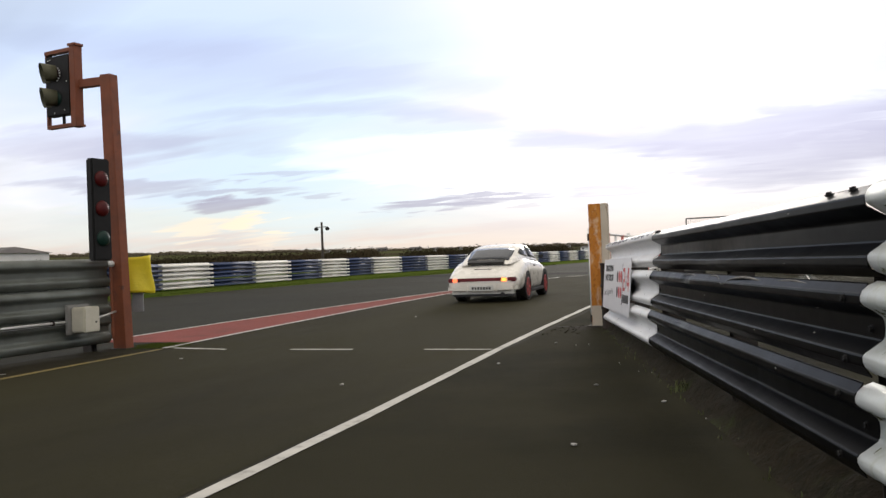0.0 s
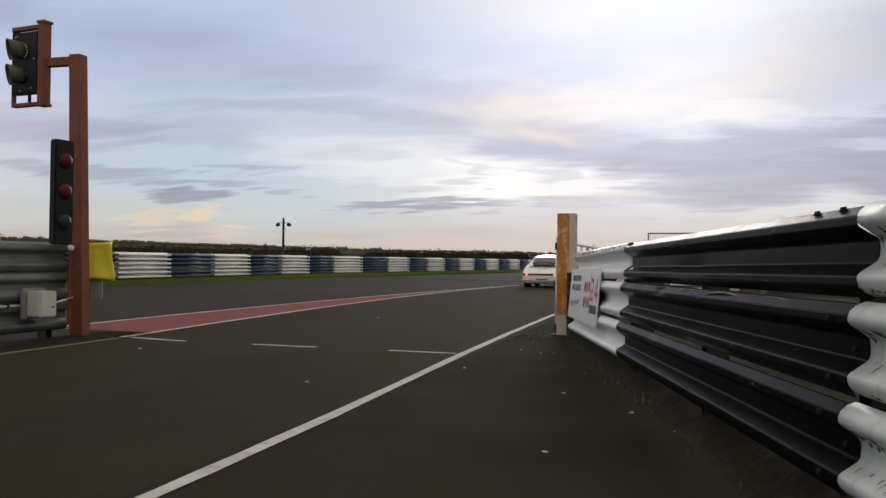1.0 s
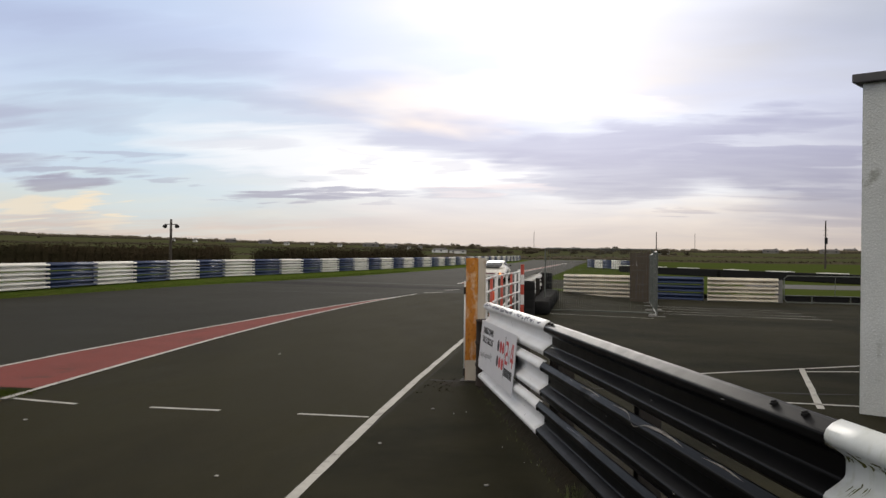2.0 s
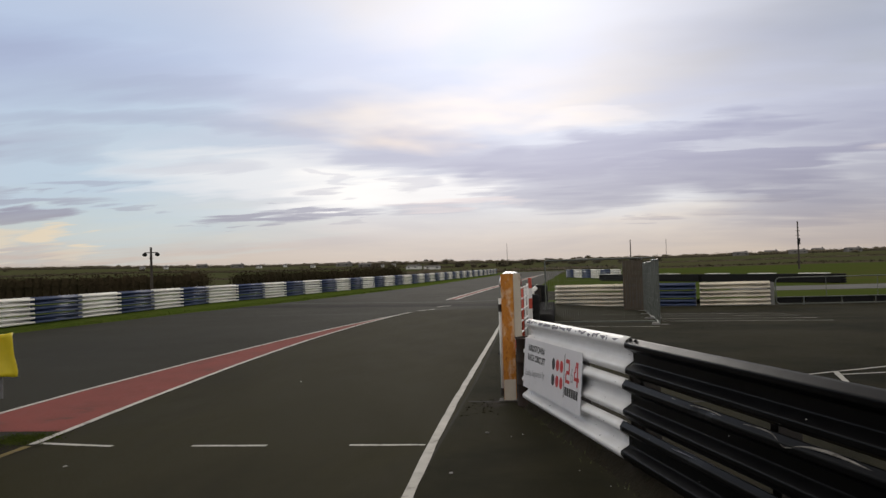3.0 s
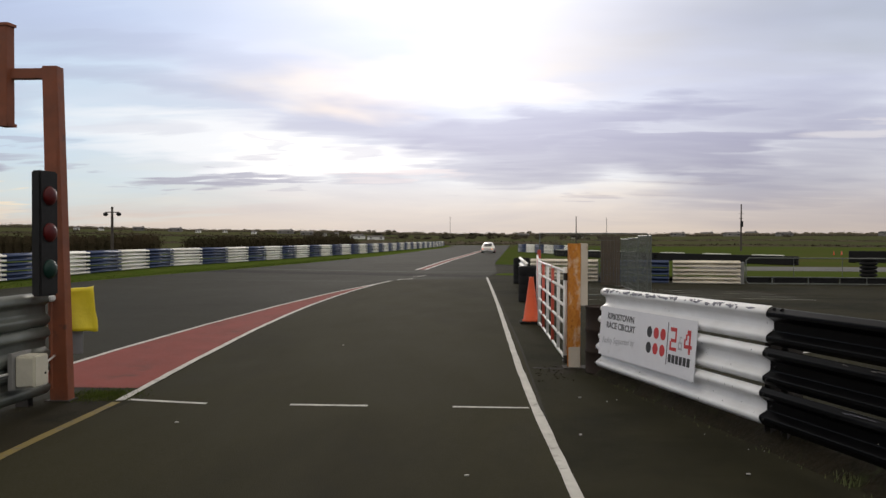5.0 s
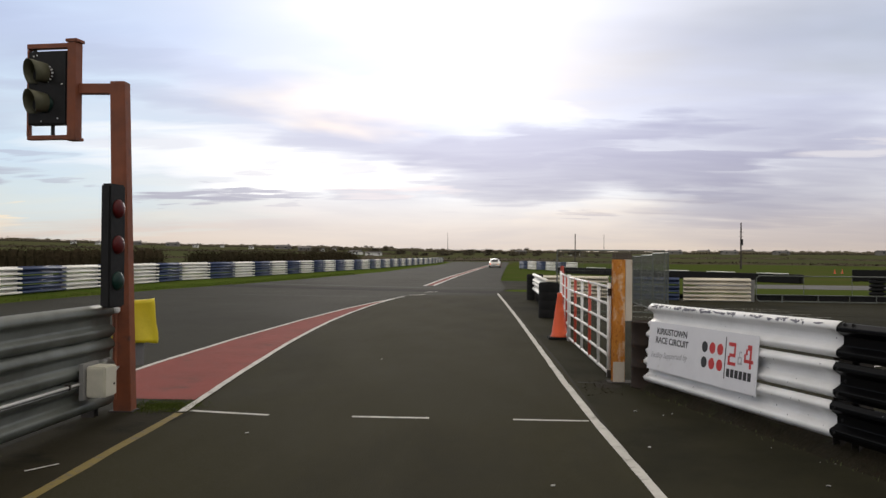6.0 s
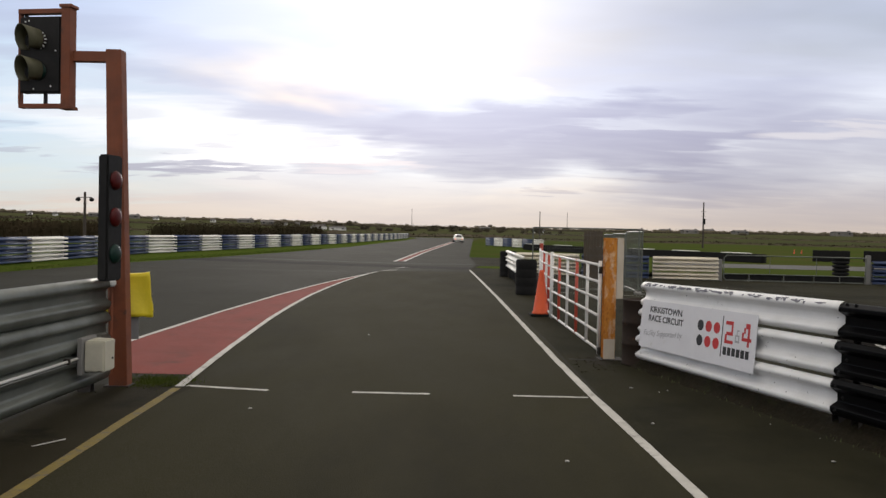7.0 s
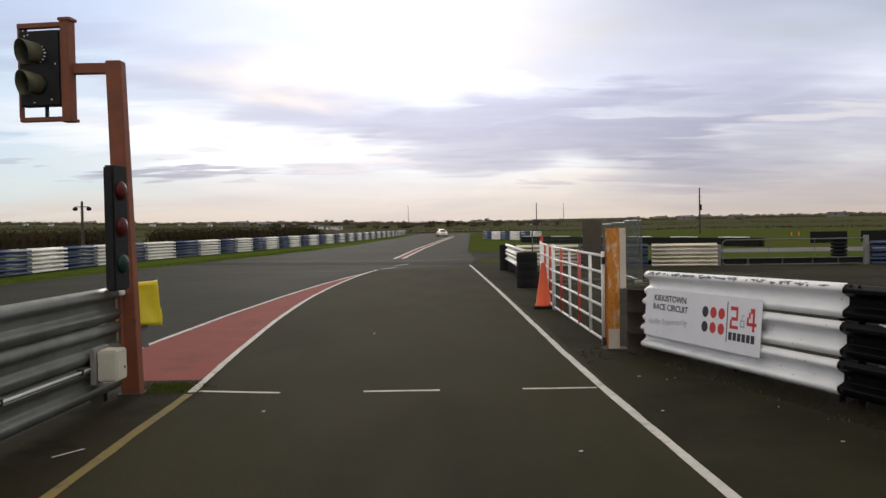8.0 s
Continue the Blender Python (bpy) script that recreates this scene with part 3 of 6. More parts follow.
def build_markings():
    def mark(name, pts, width, mat, label, wob=0.008, z=0.005):
        return structure(put(name, strip(nb(), pts, width, z, wob), mat), label, "road marking")

    mark("pit_line", [(2.0, -15), (1.92, -5.8), (1.9, -3.9), (1.85, -2.4), (1.77, 0), (1.71, 3), (1.66, 8), (1.6, 14), (1.5, 21), (1.36, 29.6)], 0.092, LINE,
         "worn white pit exit line on asphalt", 0.006)
    for name, x0, x1, y0, y1 in (("dash", -2.66, -1.74, 0.2, 0.02), ("dash", -0.83, 0.0, 0.02, 0.01), ("dash", 0.9, 1.70, 0.01, 0.0)):
        tagged(mark(name, [(x0, y0), (x1, y1)], 0.07, LINE, "short white dash painted across the pit lane"), group="pit lane dashes")
    left = [(-4.55, 0.9), (-4.57, 4.2), (-4.44, 8.3), (-4.15, 13.2), (-3.74, 18), (-3.3, 21.5), (-2.86, 24.2)]
    right = [(-2.85, 0.9), (-3.02, 4.2), (-3.24, 8.3), (-3.34, 13.2), (-3.23, 18), (-3.06, 21.5), (-2.84, 24.2)]
    structure(put("red_hatching", fill_between(nb(), left, right, 0.004), RED_ROAD), "faded red painted wedge on the asphalt", "road marking")
    mark("wedge_line", left, 0.09, LINE, "white line along the red wedge", 0.005, 0.009)
    mark("wedge_line", [(-2.72, 0.1), (-2.92, 2.7), (-3.08, 5.3), (-3.20, 7.4), (-3.29, 10), (-3.34, 13), (-3.30, 16), (-3.20, 19), (-3.02, 22), (-2.82, 24.6), (-2.62, 26.2)], 0.09, LINE, "white line along the red wedge", 0.005, 0.013)
    mark("yellow_line", [(-2.60, -15), (-2.64, -3.5), (-2.70, -1.5), (-2.735, 0.05)], 0.10, LINE_YELLOW, "dirty yellow edge line beside the brown strip", 0.006)
    for i, (x, y) in enumerate(((-2.5, 27.2), (-2.1, 30.3))):
        mark("dash", [(x, y), (x + 0.6, y + 0.9)], 0.12, LINE, "short worn white mark on the track", 0.02)
    mark("centre_line", [(-2.6, 38.5), (-1.9, 60), (1.3, 128), (2.4, 150)], 0.16, LINE, "long white line down the track", 0.02)
    mark("centre_line", [(-2.1, 38.8), (-1.35, 60), (1.9, 128), (3.0, 150)], 0.16, LINE, "long white line down the track", 0.02)
    structure(put("red_hatching", fill_between(nb(), [(-2.5, 39), (-1.8, 60), (1.4, 128)], [(-2.2, 39), (-1.45, 60), (1.8, 128)], 0.004), RED_ROAD),
              "thin faded red strip between white lines", "road marking")
    # parking bays behind the pit barrier
    for pts in ([(5.6, 4.2), (6.1, 4.5), (7.46, 5.26), (9.8, 6.6)], [(7.46, 5.26), (6.75, 1.6)], [(7.35, 4.9), (9.5, 5.4)], [(5.9, 2.0), (8.6, 1.75)]):
        mark("bay_line", pts, 0.08, LINE, "worn white parking bay line")
    for y in (19.0, 20.6, 22.4, 24.0):
        mark("bay_line", [(6.6, y + 0.4), (11.5, y - 1.2)], 0.07, LINE, "worn white parking bay line", 0.02)
    mark("bay_line", [(3.0, 16.6), (6.2, 16.3)], 0.07, LINE, "worn white line before the mesh fence", 0.02)
    mark("asphalt_patch", [(-14.5, 36.5), (-8, 34.0), (-3, 32.2), (1.4, 31.0)], 2.6, PATCH, "darker resurfaced band across the track", 0.12, 0.0035)
    mark("scuff", [(-3.06, -2.48), (-2.91, -2.23)], 0.022, LINE, "short white paint scuff on the grimy asphalt", 0.008, 0.011)
    for pts, w in (([(-12.5, 39.5), (-6, 37), (-2, 35.6), (1.7, 36.2)], 0.5), ([(-15, 27), (-8, 26.2), (-3.4, 25.6)], 0.12), ([(1.9, 2.75), (4.4, 2.5), (9, 2.9)], 0.06)):
        mark("tar_seam", pts, w, TAR, "dark tar seam between asphalt layers", 0.03, 0.004)
    # strips of brown worn ground along both barriers
    # brown worn asphalt from the yellow line to the grey barrier
    bm = nb()
    strip(bm, [(-3.32, -15), (-3.2, -2.4), (-3.17, -0.6), (-3.10, 0.15)], 1.02, 0.004, 0.02)
    structure(put("soil_strip", bm, BROWN_GROUND), "brown worn asphalt below the grey barrier", "soil")
    # dark brown strip on the ground below and behind the pit barrier
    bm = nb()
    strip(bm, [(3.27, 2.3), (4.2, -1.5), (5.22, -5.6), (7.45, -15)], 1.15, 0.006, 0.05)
    structure(put("soil_strip", bm, BROWN_GROUND), "dark brown ground and debris under the pit barrier", "soil")


# ---- barriers ----
PROFILE = [(0.0, 0.020), (0.010, 0.050), (0.024, 0.070), (0.038, 0.078), (0.054, 0.078), (0.066, 0.070), (0.088, 0.040), (0.112, 0.009), (0.126, 0.002), (0.155, 0.0),
           (0.184, 0.002), (0.198, 0.009), (0.222, 0.040), (0.244, 0.070), (0.256, 0.078), (0.272, 0.078), (0.286, 0.070), (0.300, 0.050), (0.31, 0.020)]

FOLDED = [(0.0, 0.018), (0.004, 0.030), (0.026, 0.072), (0.030, 0.077), (0.036, 0.079), (0.058, 0.079), (0.063, 0.077), (0.067, 0.073), (0.106, 0.010), (0.111, 0.005), (0.118, 0.003),
          (0.192, 0.003), (0.199, 0.005), (0.204, 0.010), (0.243, 0.073), (0.247, 0.077), (0.252, 0.079), (0.274, 0.079), (0.280, 0.077), (0.284, 0.072), (0.306, 0.030), (0.31, 0.018)]

BEAM = 0.32


def spread(prof, lobes, tall=BEAM):
    """The same section with its two ridges at other heights and its lips drawn out."""
    out = []
    for z, d in prof:
        for (za, a), (zb, b) in zip(((0, 0), (0.046, lobes[0]), (0.155, tall / 2), (0.264, lobes[1])), ((0.046, lobes[0]), (0.155, tall / 2), (0.264, lobes[1]), (0.31, tall))):
            if za <= z <= zb:
                out.append((a + (b - a) * (z - za) / (zb - za), d))
                break
    return out


CLOSED = [(z, max(d, 0.022)) for z, d in spread(PROFILE, (0.088, 0.276), 0.3646)]
PROFILE = spread(PROFILE, (0.060, 0.260))
FOLDED = spread(FOLDED, (0.058, 0.262))
SHORT_LIP = [(z, max(d, 0.052) if z < 0.02 or z > 0.30 else d) for z, d in FOLDED]


def skin(z, lift=0.0012):
    """How far the beam's face stands out at height z."""
    for (za, da), (zb, db) in zip(PROFILE, PROFILE[1:]):
        if za <= z <= zb:
            return da + (db - da) * (z - za) / (zb - za) + lift
    return PROFILE[-1][1] + lift


def beam_mesh(name, length, mat, z0=0.0, z1=0.0, cols=1, prof=PROFILE, dent=None, thick=0.004, crisp=False):
    """A W-section steel beam along +x that bulges to -y; z0, z1: its foot at either end."""
    bm = nb()
    grid = []
    for i in range(cols + 1):
        x = length * i / cols
        zz = z0 + (z1 - z0) * i / cols
        ring = []
        for side in (0, 1):
            for z, d in (prof if side == 0 else reversed(prof)):
                off = -d if side == 0 else -d + thick
                dz = 0.0
                if dent:
                    k = dent(x, z)
                    off += k
                    dz = -0.25 * k
                ring.append(bm.verts.new((x, off, zz + z + dz)))
        grid.append(ring)
    n = len(grid[0])
    for a, b in zip(grid, grid[1:]):
        for j in range(n):
            bm.faces.new((a[j], a[(j + 1) % n], b[(j + 1) % n], b[j]))
    for ring in (grid[0], grid[-1]):
        h = n // 2
        for j in range(h - 1):
            bm.faces.new((ring[j], ring[j + 1], ring[n - 2 - j], ring[n - 1 - j]))
    bmesh.ops.recalc_face_normals(bm, faces=bm.faces)
    me = bpy.data.meshes.new(name)
    bm.to_mesh(me)
    bm.free()
    me.materials.append(mat)
    for p in me.polygons:
        p.use_smooth = not crisp
    return me


def mesh_of(name, bm, mat):
    me = bpy.data.meshes.new(name)
    bmesh.ops.recalc_face_normals(bm, faces=bm.faces)
    bm.to_mesh(me)
    bm.free()
    me.materials.append(mat)
    return me


def along(p0, p1, z=0.0):
    d = Vector(p1) - Vector(p0)
    return Matrix.Translation((*p0, z)) @ Matrix.Rotation(math.atan2(d.y, d.x), 4, "Z"), d.length


BOLT_ME = mesh_of("bolt", lathe(nb(), [(0.017, -0.004), (0.017, 0.004), (0.012, 0.005), (0.012, 0.011), (0.009, 0.013)], 8), SIGNAL_BODY)
FAR_PROFILE = [(0.0, 0.0), (0.004, 0.13), (0.012, 0.18), (0.026, 0.195), (0.068, 0.195), (0.083, 0.18), (0.091, 0.13), (0.095, 0.0),
               (0.170, 0.0), (0.174, 0.13), (0.182, 0.18), (0.196, 0.195), (0.238, 0.195), (0.253, 0.18), (0.261, 0.13), (0.265, 0.0), (0.31, 0.0)]


def barrier(p0, p1, zs, mat, label, group, rows=3, cols=1, dents=None, posts=(0.0,), bolts=False, gap=0.035, post_mat=None, prof=PROFILE, inner=None, lean=0.0):
    """One length of crash barrier: beams one above another on posts. zs: foot of the lowest beam at either end."""
    m, length = along(p0, p1)
    ob = tagged(empty("barrier", m), label, "crash barrier", group)
    for r in range(rows):
        lift = r * (BEAM + gap)
        me = beam_mesh("beam", length, mat, zs[0] + lift, zs[1] + lift, cols, prof if r == rows - 1 or not inner else inner, (dents or {}).get(r), crisp=inner is not None)
        b = share("beam", me, ob, Matrix.Translation((0, lean * (r - 1), 0)))
        if bolts:
            spots = [(0.07, 0.05, 90), (0.07, 0.155, 90), (0.07, 0.262, 90), (length - 0.14, 0.05, 90), (length - 0.10, 0.155, 90), (length - 0.14, 0.262, 90)] if r < rows - 1 else [(0.06, 0.311, 12), (0.17, 0.311, 12), (length - 0.42, 0.311, 12), (length - 0.19, 0.311, 12)]
            for x, z, turn in spots:
                zz = zs[0] + (zs[1] - zs[0]) * x / length + lift + z
                share("bolt", BOLT_ME, b, Matrix.Translation((x, -skin(z, 0.0), zz)) @ Matrix.Rotation(radians(turn), 4, "X"))
    h = max(zs) + rows * (BEAM + gap) - gap - 0.13
    foot = min(-0.05, zs[0] - 0.06)
    for x in posts:
        bm = nb()
        front = 0.014 + lean
        box(bm, x * length - 0.05, front, foot, x * length - 0.042, 0.15 + lean, h)
        box(bm, x * length + 0.042, front, foot, x * length + 0.05, 0.15 + lean, h)
        box(bm, x * length - 0.042, 0.075 + lean, foot, x * length + 0.042, 0.085 + lean, h)
        part("post", bm, post_mat or STEEL_DARK, ob, "dark steel post")
    return ob


LEAN = 0.03
RB0, RB1, RB2 = (2.76, 2.02), (3.66, -1.58), (4.735, -5.89)
RB3 = (5.74, -9.93)


def build_pit_barriers():
    def crease(x0, z0, depth, wide=0.25, high=0.12):
        return lambda x, z: depth * math.exp(-((x - x0) / wide) ** 2 - ((z - z0) / high) ** 2)

    def both(*fs):
        return lambda x, z: sum(f(x, z) for f in fs)

    a = barrier(RB0, RB1, (0.14, 0.20), WHITE, "white painted three-beam steel crash barrier with chipped top", "pit barrier", cols=24, gap=0.025, lean=LEAN, posts=(0.08, 0.52, 0.97),
                dents={2: both(crease(1.2, 0.28, 0.012, 0.3, 0.05), crease(2.4, 0.15, 0.01))})
    b = barrier(RB1, RB2, (0.21, 0.255), BLACK, "black painted three-beam steel crash barrier, creased", "pit barrier", cols=40, gap=0.014, lean=LEAN, posts=(0.03, 0.5, 0.97), bolts=True, prof=FOLDED, inner=SHORT_LIP,
                dents={1: both(crease(1.5, 0.28, 0.016, 0.14, 0.05), crease(2.3, 0.1, 0.008, 0.5)), 0: both(crease(1.3, 0.3, 0.012, 0.2, 0.06), crease(3.0, 0.15, 0.008)),
                       2: crease(2.0, 0.1, 0.012, 0.4)})
    c = barrier(RB2, RB3, (0.255, 0.27), WHITE_MOSS, "white painted three-beam steel crash barrier with moss stains", "pit barrier", cols=24, gap=0.018, lean=LEAN, posts=(0.03, 0.5, 0.97))
    d = barrier((-4.08, -15.0), (-3.50, -0.02), (0.09, 0.10), GALV, "dull grey galvanised steel crash barrier", "entry barrier", cols=30, gap=0.045, prof=CLOSED,
                dents={0: crease(13.0, 0.2, 0.02, 0.8), 1: crease(12.2, 0.1, 0.015, 0.6)}, posts=(0.2, 0.4, 0.6, 0.8, 0.985))
    rnd = random.Random(3)

    def marks(owner, name, mat, label, n, length, zs, gap, xs, zr, wide, tall, power=1.0, beams=(0, 1, 2)):
        """Flakes, chips and drips that lie on the skin of the beams."""
        bm = nb()
        for _ in range(n):
            x0 = xs[0] + (xs[1] - xs[0]) * rnd.random() ** power
            w_, h_, z0 = rnd.uniform(*wide), rnd.uniform(*tall), rnd.uniform(*zr)
            beam = rnd.choice(beams)
            back = LEAN * (beam - 1)
            foot = zs[0] + (zs[1] - zs[0]) * x0 / length + beam * (BEAM + gap)
            prev = None
            for k in range(6):
                z = min(BEAM - 0.001, max(0.001, z0 - h_ * k / 5))
                half = w_ * 0.5 * (1 - (k / 5.2) ** 2) * rnd.uniform(0.6, 1.1)
                mid = x0 + rnd.uniform(-0.15, 0.15) * w_
                row = [bm.verts.new((mid - half, back - skin(z), foot + z)), bm.verts.new((mid + half, back - skin(z), foot + z))]
                if prev:
                    bm.faces.new((prev[0], prev[1], row[1], row[0]))
                prev = row
        part(name, bm, mat, owner, label)["kind"] = "stuff"

    la, lc = (Vector(RB1) - Vector(RB0)).length, (Vector(RB3) - Vector(RB2)).length
    lb = (Vector(RB2) - Vector(RB1)).length
    marks(a, "peeled_paint", PEEL_GREY, "bare grey steel where the paint has peeled", 90, la, (0.14, 0.20), 0.025, (0.1, 3.5), (0.288, 0.309), (0.02, 0.13), (0.008, 0.03), 1.2, (2,))
    marks(a, "chips", SIGN_BLACK, "small dark chips in the white paint", 46, la, (0.14, 0.20), 0.025, (0.1, 3.7), (0.03, 0.30), (0.006, 0.022), (0.004, 0.016))
    marks(c, "moss", MOSS, "green moss streaks on the white beams", 500, lc, (0.255, 0.27), 0.018, (0.05, 3.9), (0.105, 0.135), (0.003, 0.012), (0.006, 0.035))
    marks(c, "moss", MOSS, "green moss along the lower lips", 260, lc, (0.255, 0.27), 0.018, (0.05, 3.9), (0.010, 0.03), (0.006, 0.05), (0.004, 0.014))
    marks(b, "scratches", STONE, "pale scratches in the black paint", 24, lb, (0.21, 0.255), 0.014, (0.2, 4.2), (0.02, 0.30), (0.01, 0.05), (0.002, 0.008))
    # pale streaks drawn where the crumpled lips catch light
    marks(b, "scrape", PEEL_GREY, "long pale streaks of caught light on the black beam lip", 8, lb, (0.21, 0.255), 0.014, (0.9, 2.2), (0.296, 0.304), (0.10, 0.35), (0.002, 0.004), 1.0, (0, 1))
    marks(c, "moss", MOSS, "green moss band under the upper fold", 700, lc, (0.255, 0.27), 0.018, (0.02, 3.9), (0.195, 0.235), (0.01, 0.05), (0.006, 0.028))
    # the bent upper lip of the middle black beam; its pale colour is caught light
    bm = nb()
    prev = None
    for i in range(61):
        x = 1.0 + 2.9 * i / 60
        foot = 0.21 + 0.045 * x / lb + BEAM + 0.014
        kink = math.exp(-((x - 2.54) / 0.10) ** 2)
        wide = 0.007 + 0.018 * math.exp(-((x - 2.82) / 0.22) ** 2) + 0.010 * kink + rnd.uniform(-0.002, 0.002)
        z = foot + 0.306 - 0.035 * kink + 0.006 * math.sin(x * 9)
        y = -0.060 - 0.020 * kink - 0.012 * math.exp(-((x - 2.85) / 0.3) ** 2)
        row = [bm.verts.new(c) for c in ((x, y, z), (x, y + wide, z + 0.35 * wide), (x, y + wide + 0.002, z + 0.35 * wide - 0.003), (x, y + 0.001, z - 0.004))]
        if prev:
            for k in range(4):
                bm.faces.new((prev[k], prev[(k + 1) % 4], row[(k + 1) % 4], row[k]))
        prev = row
    part("torn_lip", bm, PALE_LIP, b, "pale bent steel lip with caught light in its colour")
    # conduit run on the grey barrier
    cd = tagged(empty("conduit", along((-3.847, -9.0), (-3.50, -0.02))[0]), "white plastic cable conduit clipped to the grey barrier", "conduit")
    part("pipe", cyl(nb(), (0.2, -0.095, 0.435), (8.2, -0.095, 0.435), 0.014), PIPE, cd, smooth=True)
    part("cable", cyl(nb(), (0.2, -0.092, 0.405), (8.2, -0.092, 0.405), 0.007, n=8), GREY_CLEAR, cd, "thin grey cable", True)
    for x in (5.2, 6.6, 8.0):
        part("clip", box(nb(), x - 0.012, -0.118, 0.408, x + 0.012, -0.06, 0.462), STEEL_DARK, cd)
    return a


def build_sign():
    m, length = along(RB0, RB1)
    tilt = Matrix.Rotation(-math.atan2(0.06, length), 4, "Y")
    s = tagged(empty("sign", m @ Matrix.Translation((0.13, -0.122, 0.335)) @ tilt @ Matrix.Rotation(radians(-5), 4, "X")), "white circuit sign with black and red print on the barrier", "sign")
    part("panel", box(nb(), 0, -0.004, 0, 2.47, 0.002, 0.60, 0.0015), SIGN, s)

    def words(text, x, z, size, mat, wide=1.0, shear=0.0, rot=0.0, heavy=0.004):
        cu = bpy.data.curves.new("lettering", "FONT")
        cu.body, cu.size, cu.extrude, cu.shear, cu.offset = text, size, 0.0006, shear, heavy
        cu.materials.append(mat)
        o = new("lettering", cu)
        o.parent = s
        o.matrix_basis = Matrix.Translation((x, -0.0058, z)) @ Matrix.Rotation(radians(90), 4, "X") @ Matrix.Rotation(radians(rot), 4, "Z") @ Matrix.Diagonal((wide, 1, 1, 1))
        return o

    words("KIRKISTOWN", 0.22, 0.455, 0.105, SIGN_BLACK, 1.22, 0.0, 0.0, 0.002)
    words("RACE CIRCUIT", 0.20, 0.345, 0.105, SIGN_BLACK, 1.22, 0.0, 0.0, 0.002)
    words("Facility Supported by", 0.10, 0.15, 0.10, SIGN_GREY, 1.1, 0.3, 3, 0.0)
    for i in range(3):
        for j in range(2):
            x, z = 1.42 + i * 0.165, 0.40 - j * 0.17
            part("dot", cyl(nb(), (x, -0.0042, z), (x, -0.0062, z), 0.062, n=24), SIGN_BLACK if i == 0 else SIGN_RED, s)
    part("divider", box(nb(), 1.853, -0.006, 0.10, 1.867, -0.004, 0.54), SIGN_BLACK, s)
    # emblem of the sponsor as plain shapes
    def slab(dims, mat, rot=0.0):
        x0, z0, x1, z1 = dims
        x0, x1 = 1.90 + (x0 - 1.64) * 0.98, 1.90 + (x1 - 1.64) * 0.98
        bm = box(nb(), x0, -0.0062, z0, x1, -0.0042, z1)
        part("emblem", bm, mat, s)
    for d in ((1.66, 0.455, 1.80, 0.495), (1.77, 0.375, 1.80, 0.455), (1.68, 0.345, 1.80, 0.38), (1.655, 0.29, 1.69, 0.35), (1.655, 0.255, 1.81, 0.29)):
        slab(d, SIGN_RED)
    for d in ((1.85, 0.28, 1.93, 0.30), (1.85, 0.28, 1.865, 0.36), (1.86, 0.345, 1.92, 0.36), (1.875, 0.36, 1.885, 0.41), (1.875, 0.40, 1.92, 0.415), (1.91, 0.28, 1.925, 0.36)):
        slab(d, SIGN_GREY)
    for d in ((2.07, 0.255, 2.105, 0.495), (1.97, 0.31, 2.14, 0.345), (1.97, 0.345, 2.0, 0.40), (2.0, 0.39, 2.03, 0.45), (2.03, 0.44, 2.07, 0.495)):
        slab(d, SIGN_RED)
    for i in range(6):
        x = 1.64 + i * 0.083
        slab((x, 0.13, x + 0.062, 0.215), SIGN_BLACK)
    return s


def path_at(pts, s):
    for a, b in zip(pts, pts[1:]):
        a, b = Vector(a), Vector(b)
        l = (b - a).length
        if s <= l:
            return a.lerp(b, s / l)
        s -= l
    return Vector(pts[-1])


def build_track_barriers():
    total = sum((Vector(b) - Vector(a)).length for a, b in zip(BAR_L, BAR_L[1:]))
    first = 17.0 - 5 * 3.38
    n = int((total - first) / 3.38)
    for i in range(n):
        p, q = path_at(BAR_L, first + i * 3.38), path_at(BAR_L, first + (i + 1) * 3.38 - 0.02)
        blue = i % 2 == 1
        barrier(tuple(p), tuple(q), (0.19, 0.19), BLUE if blue else WHITE_FAR,
                "dark blue crash barrier panel beside the track" if blue else "white crash barrier panel beside the track", "track barrier panels", gap=0.025, posts=(0.02,), prof=FAR_PROFILE)
    # fence line at the far side of the paddock
    for p, q, mat in (((3.45, 31.3), (6.5, 30.4), CREAM_FAR), ((6.6, 30.3), (9.5, 29.35), BLUE), ((9.65, 29.3), (12.5, 28.9), CREAM_FAR), ((19.1, 28.3), (22.1, 27.9), BLUE),
                      ((22.2, 27.9), (25.2, 27.5), CREAM_FAR)):
        barrier(p, q, (-0.19, -0.19), mat, ("cream" if mat is CREAM_FAR else "dark blue") + " crash barrier panel at the paddock edge", "paddock barrier panels", gap=0.035, posts=(0.02, 0.98), prof=FAR_PROFILE,
                post_mat=CONCRETE)
    # far barrier on the other side of the infield
    a, b = Vector((5.6, 99)), Vector((10.8, 80))
    for i in range(6):
        p, q = a.lerp(b, i / 6), a.lerp(b, (i + 0.98) / 6)
        barrier(tuple(p), tuple(q), (0.1, 0.1), WHITE_FAR if i % 2 else BLUE, ("white" if i % 2 else "dark blue") + " crash barrier panel across the infield", "infield barrier panels",
                gap=0.01)


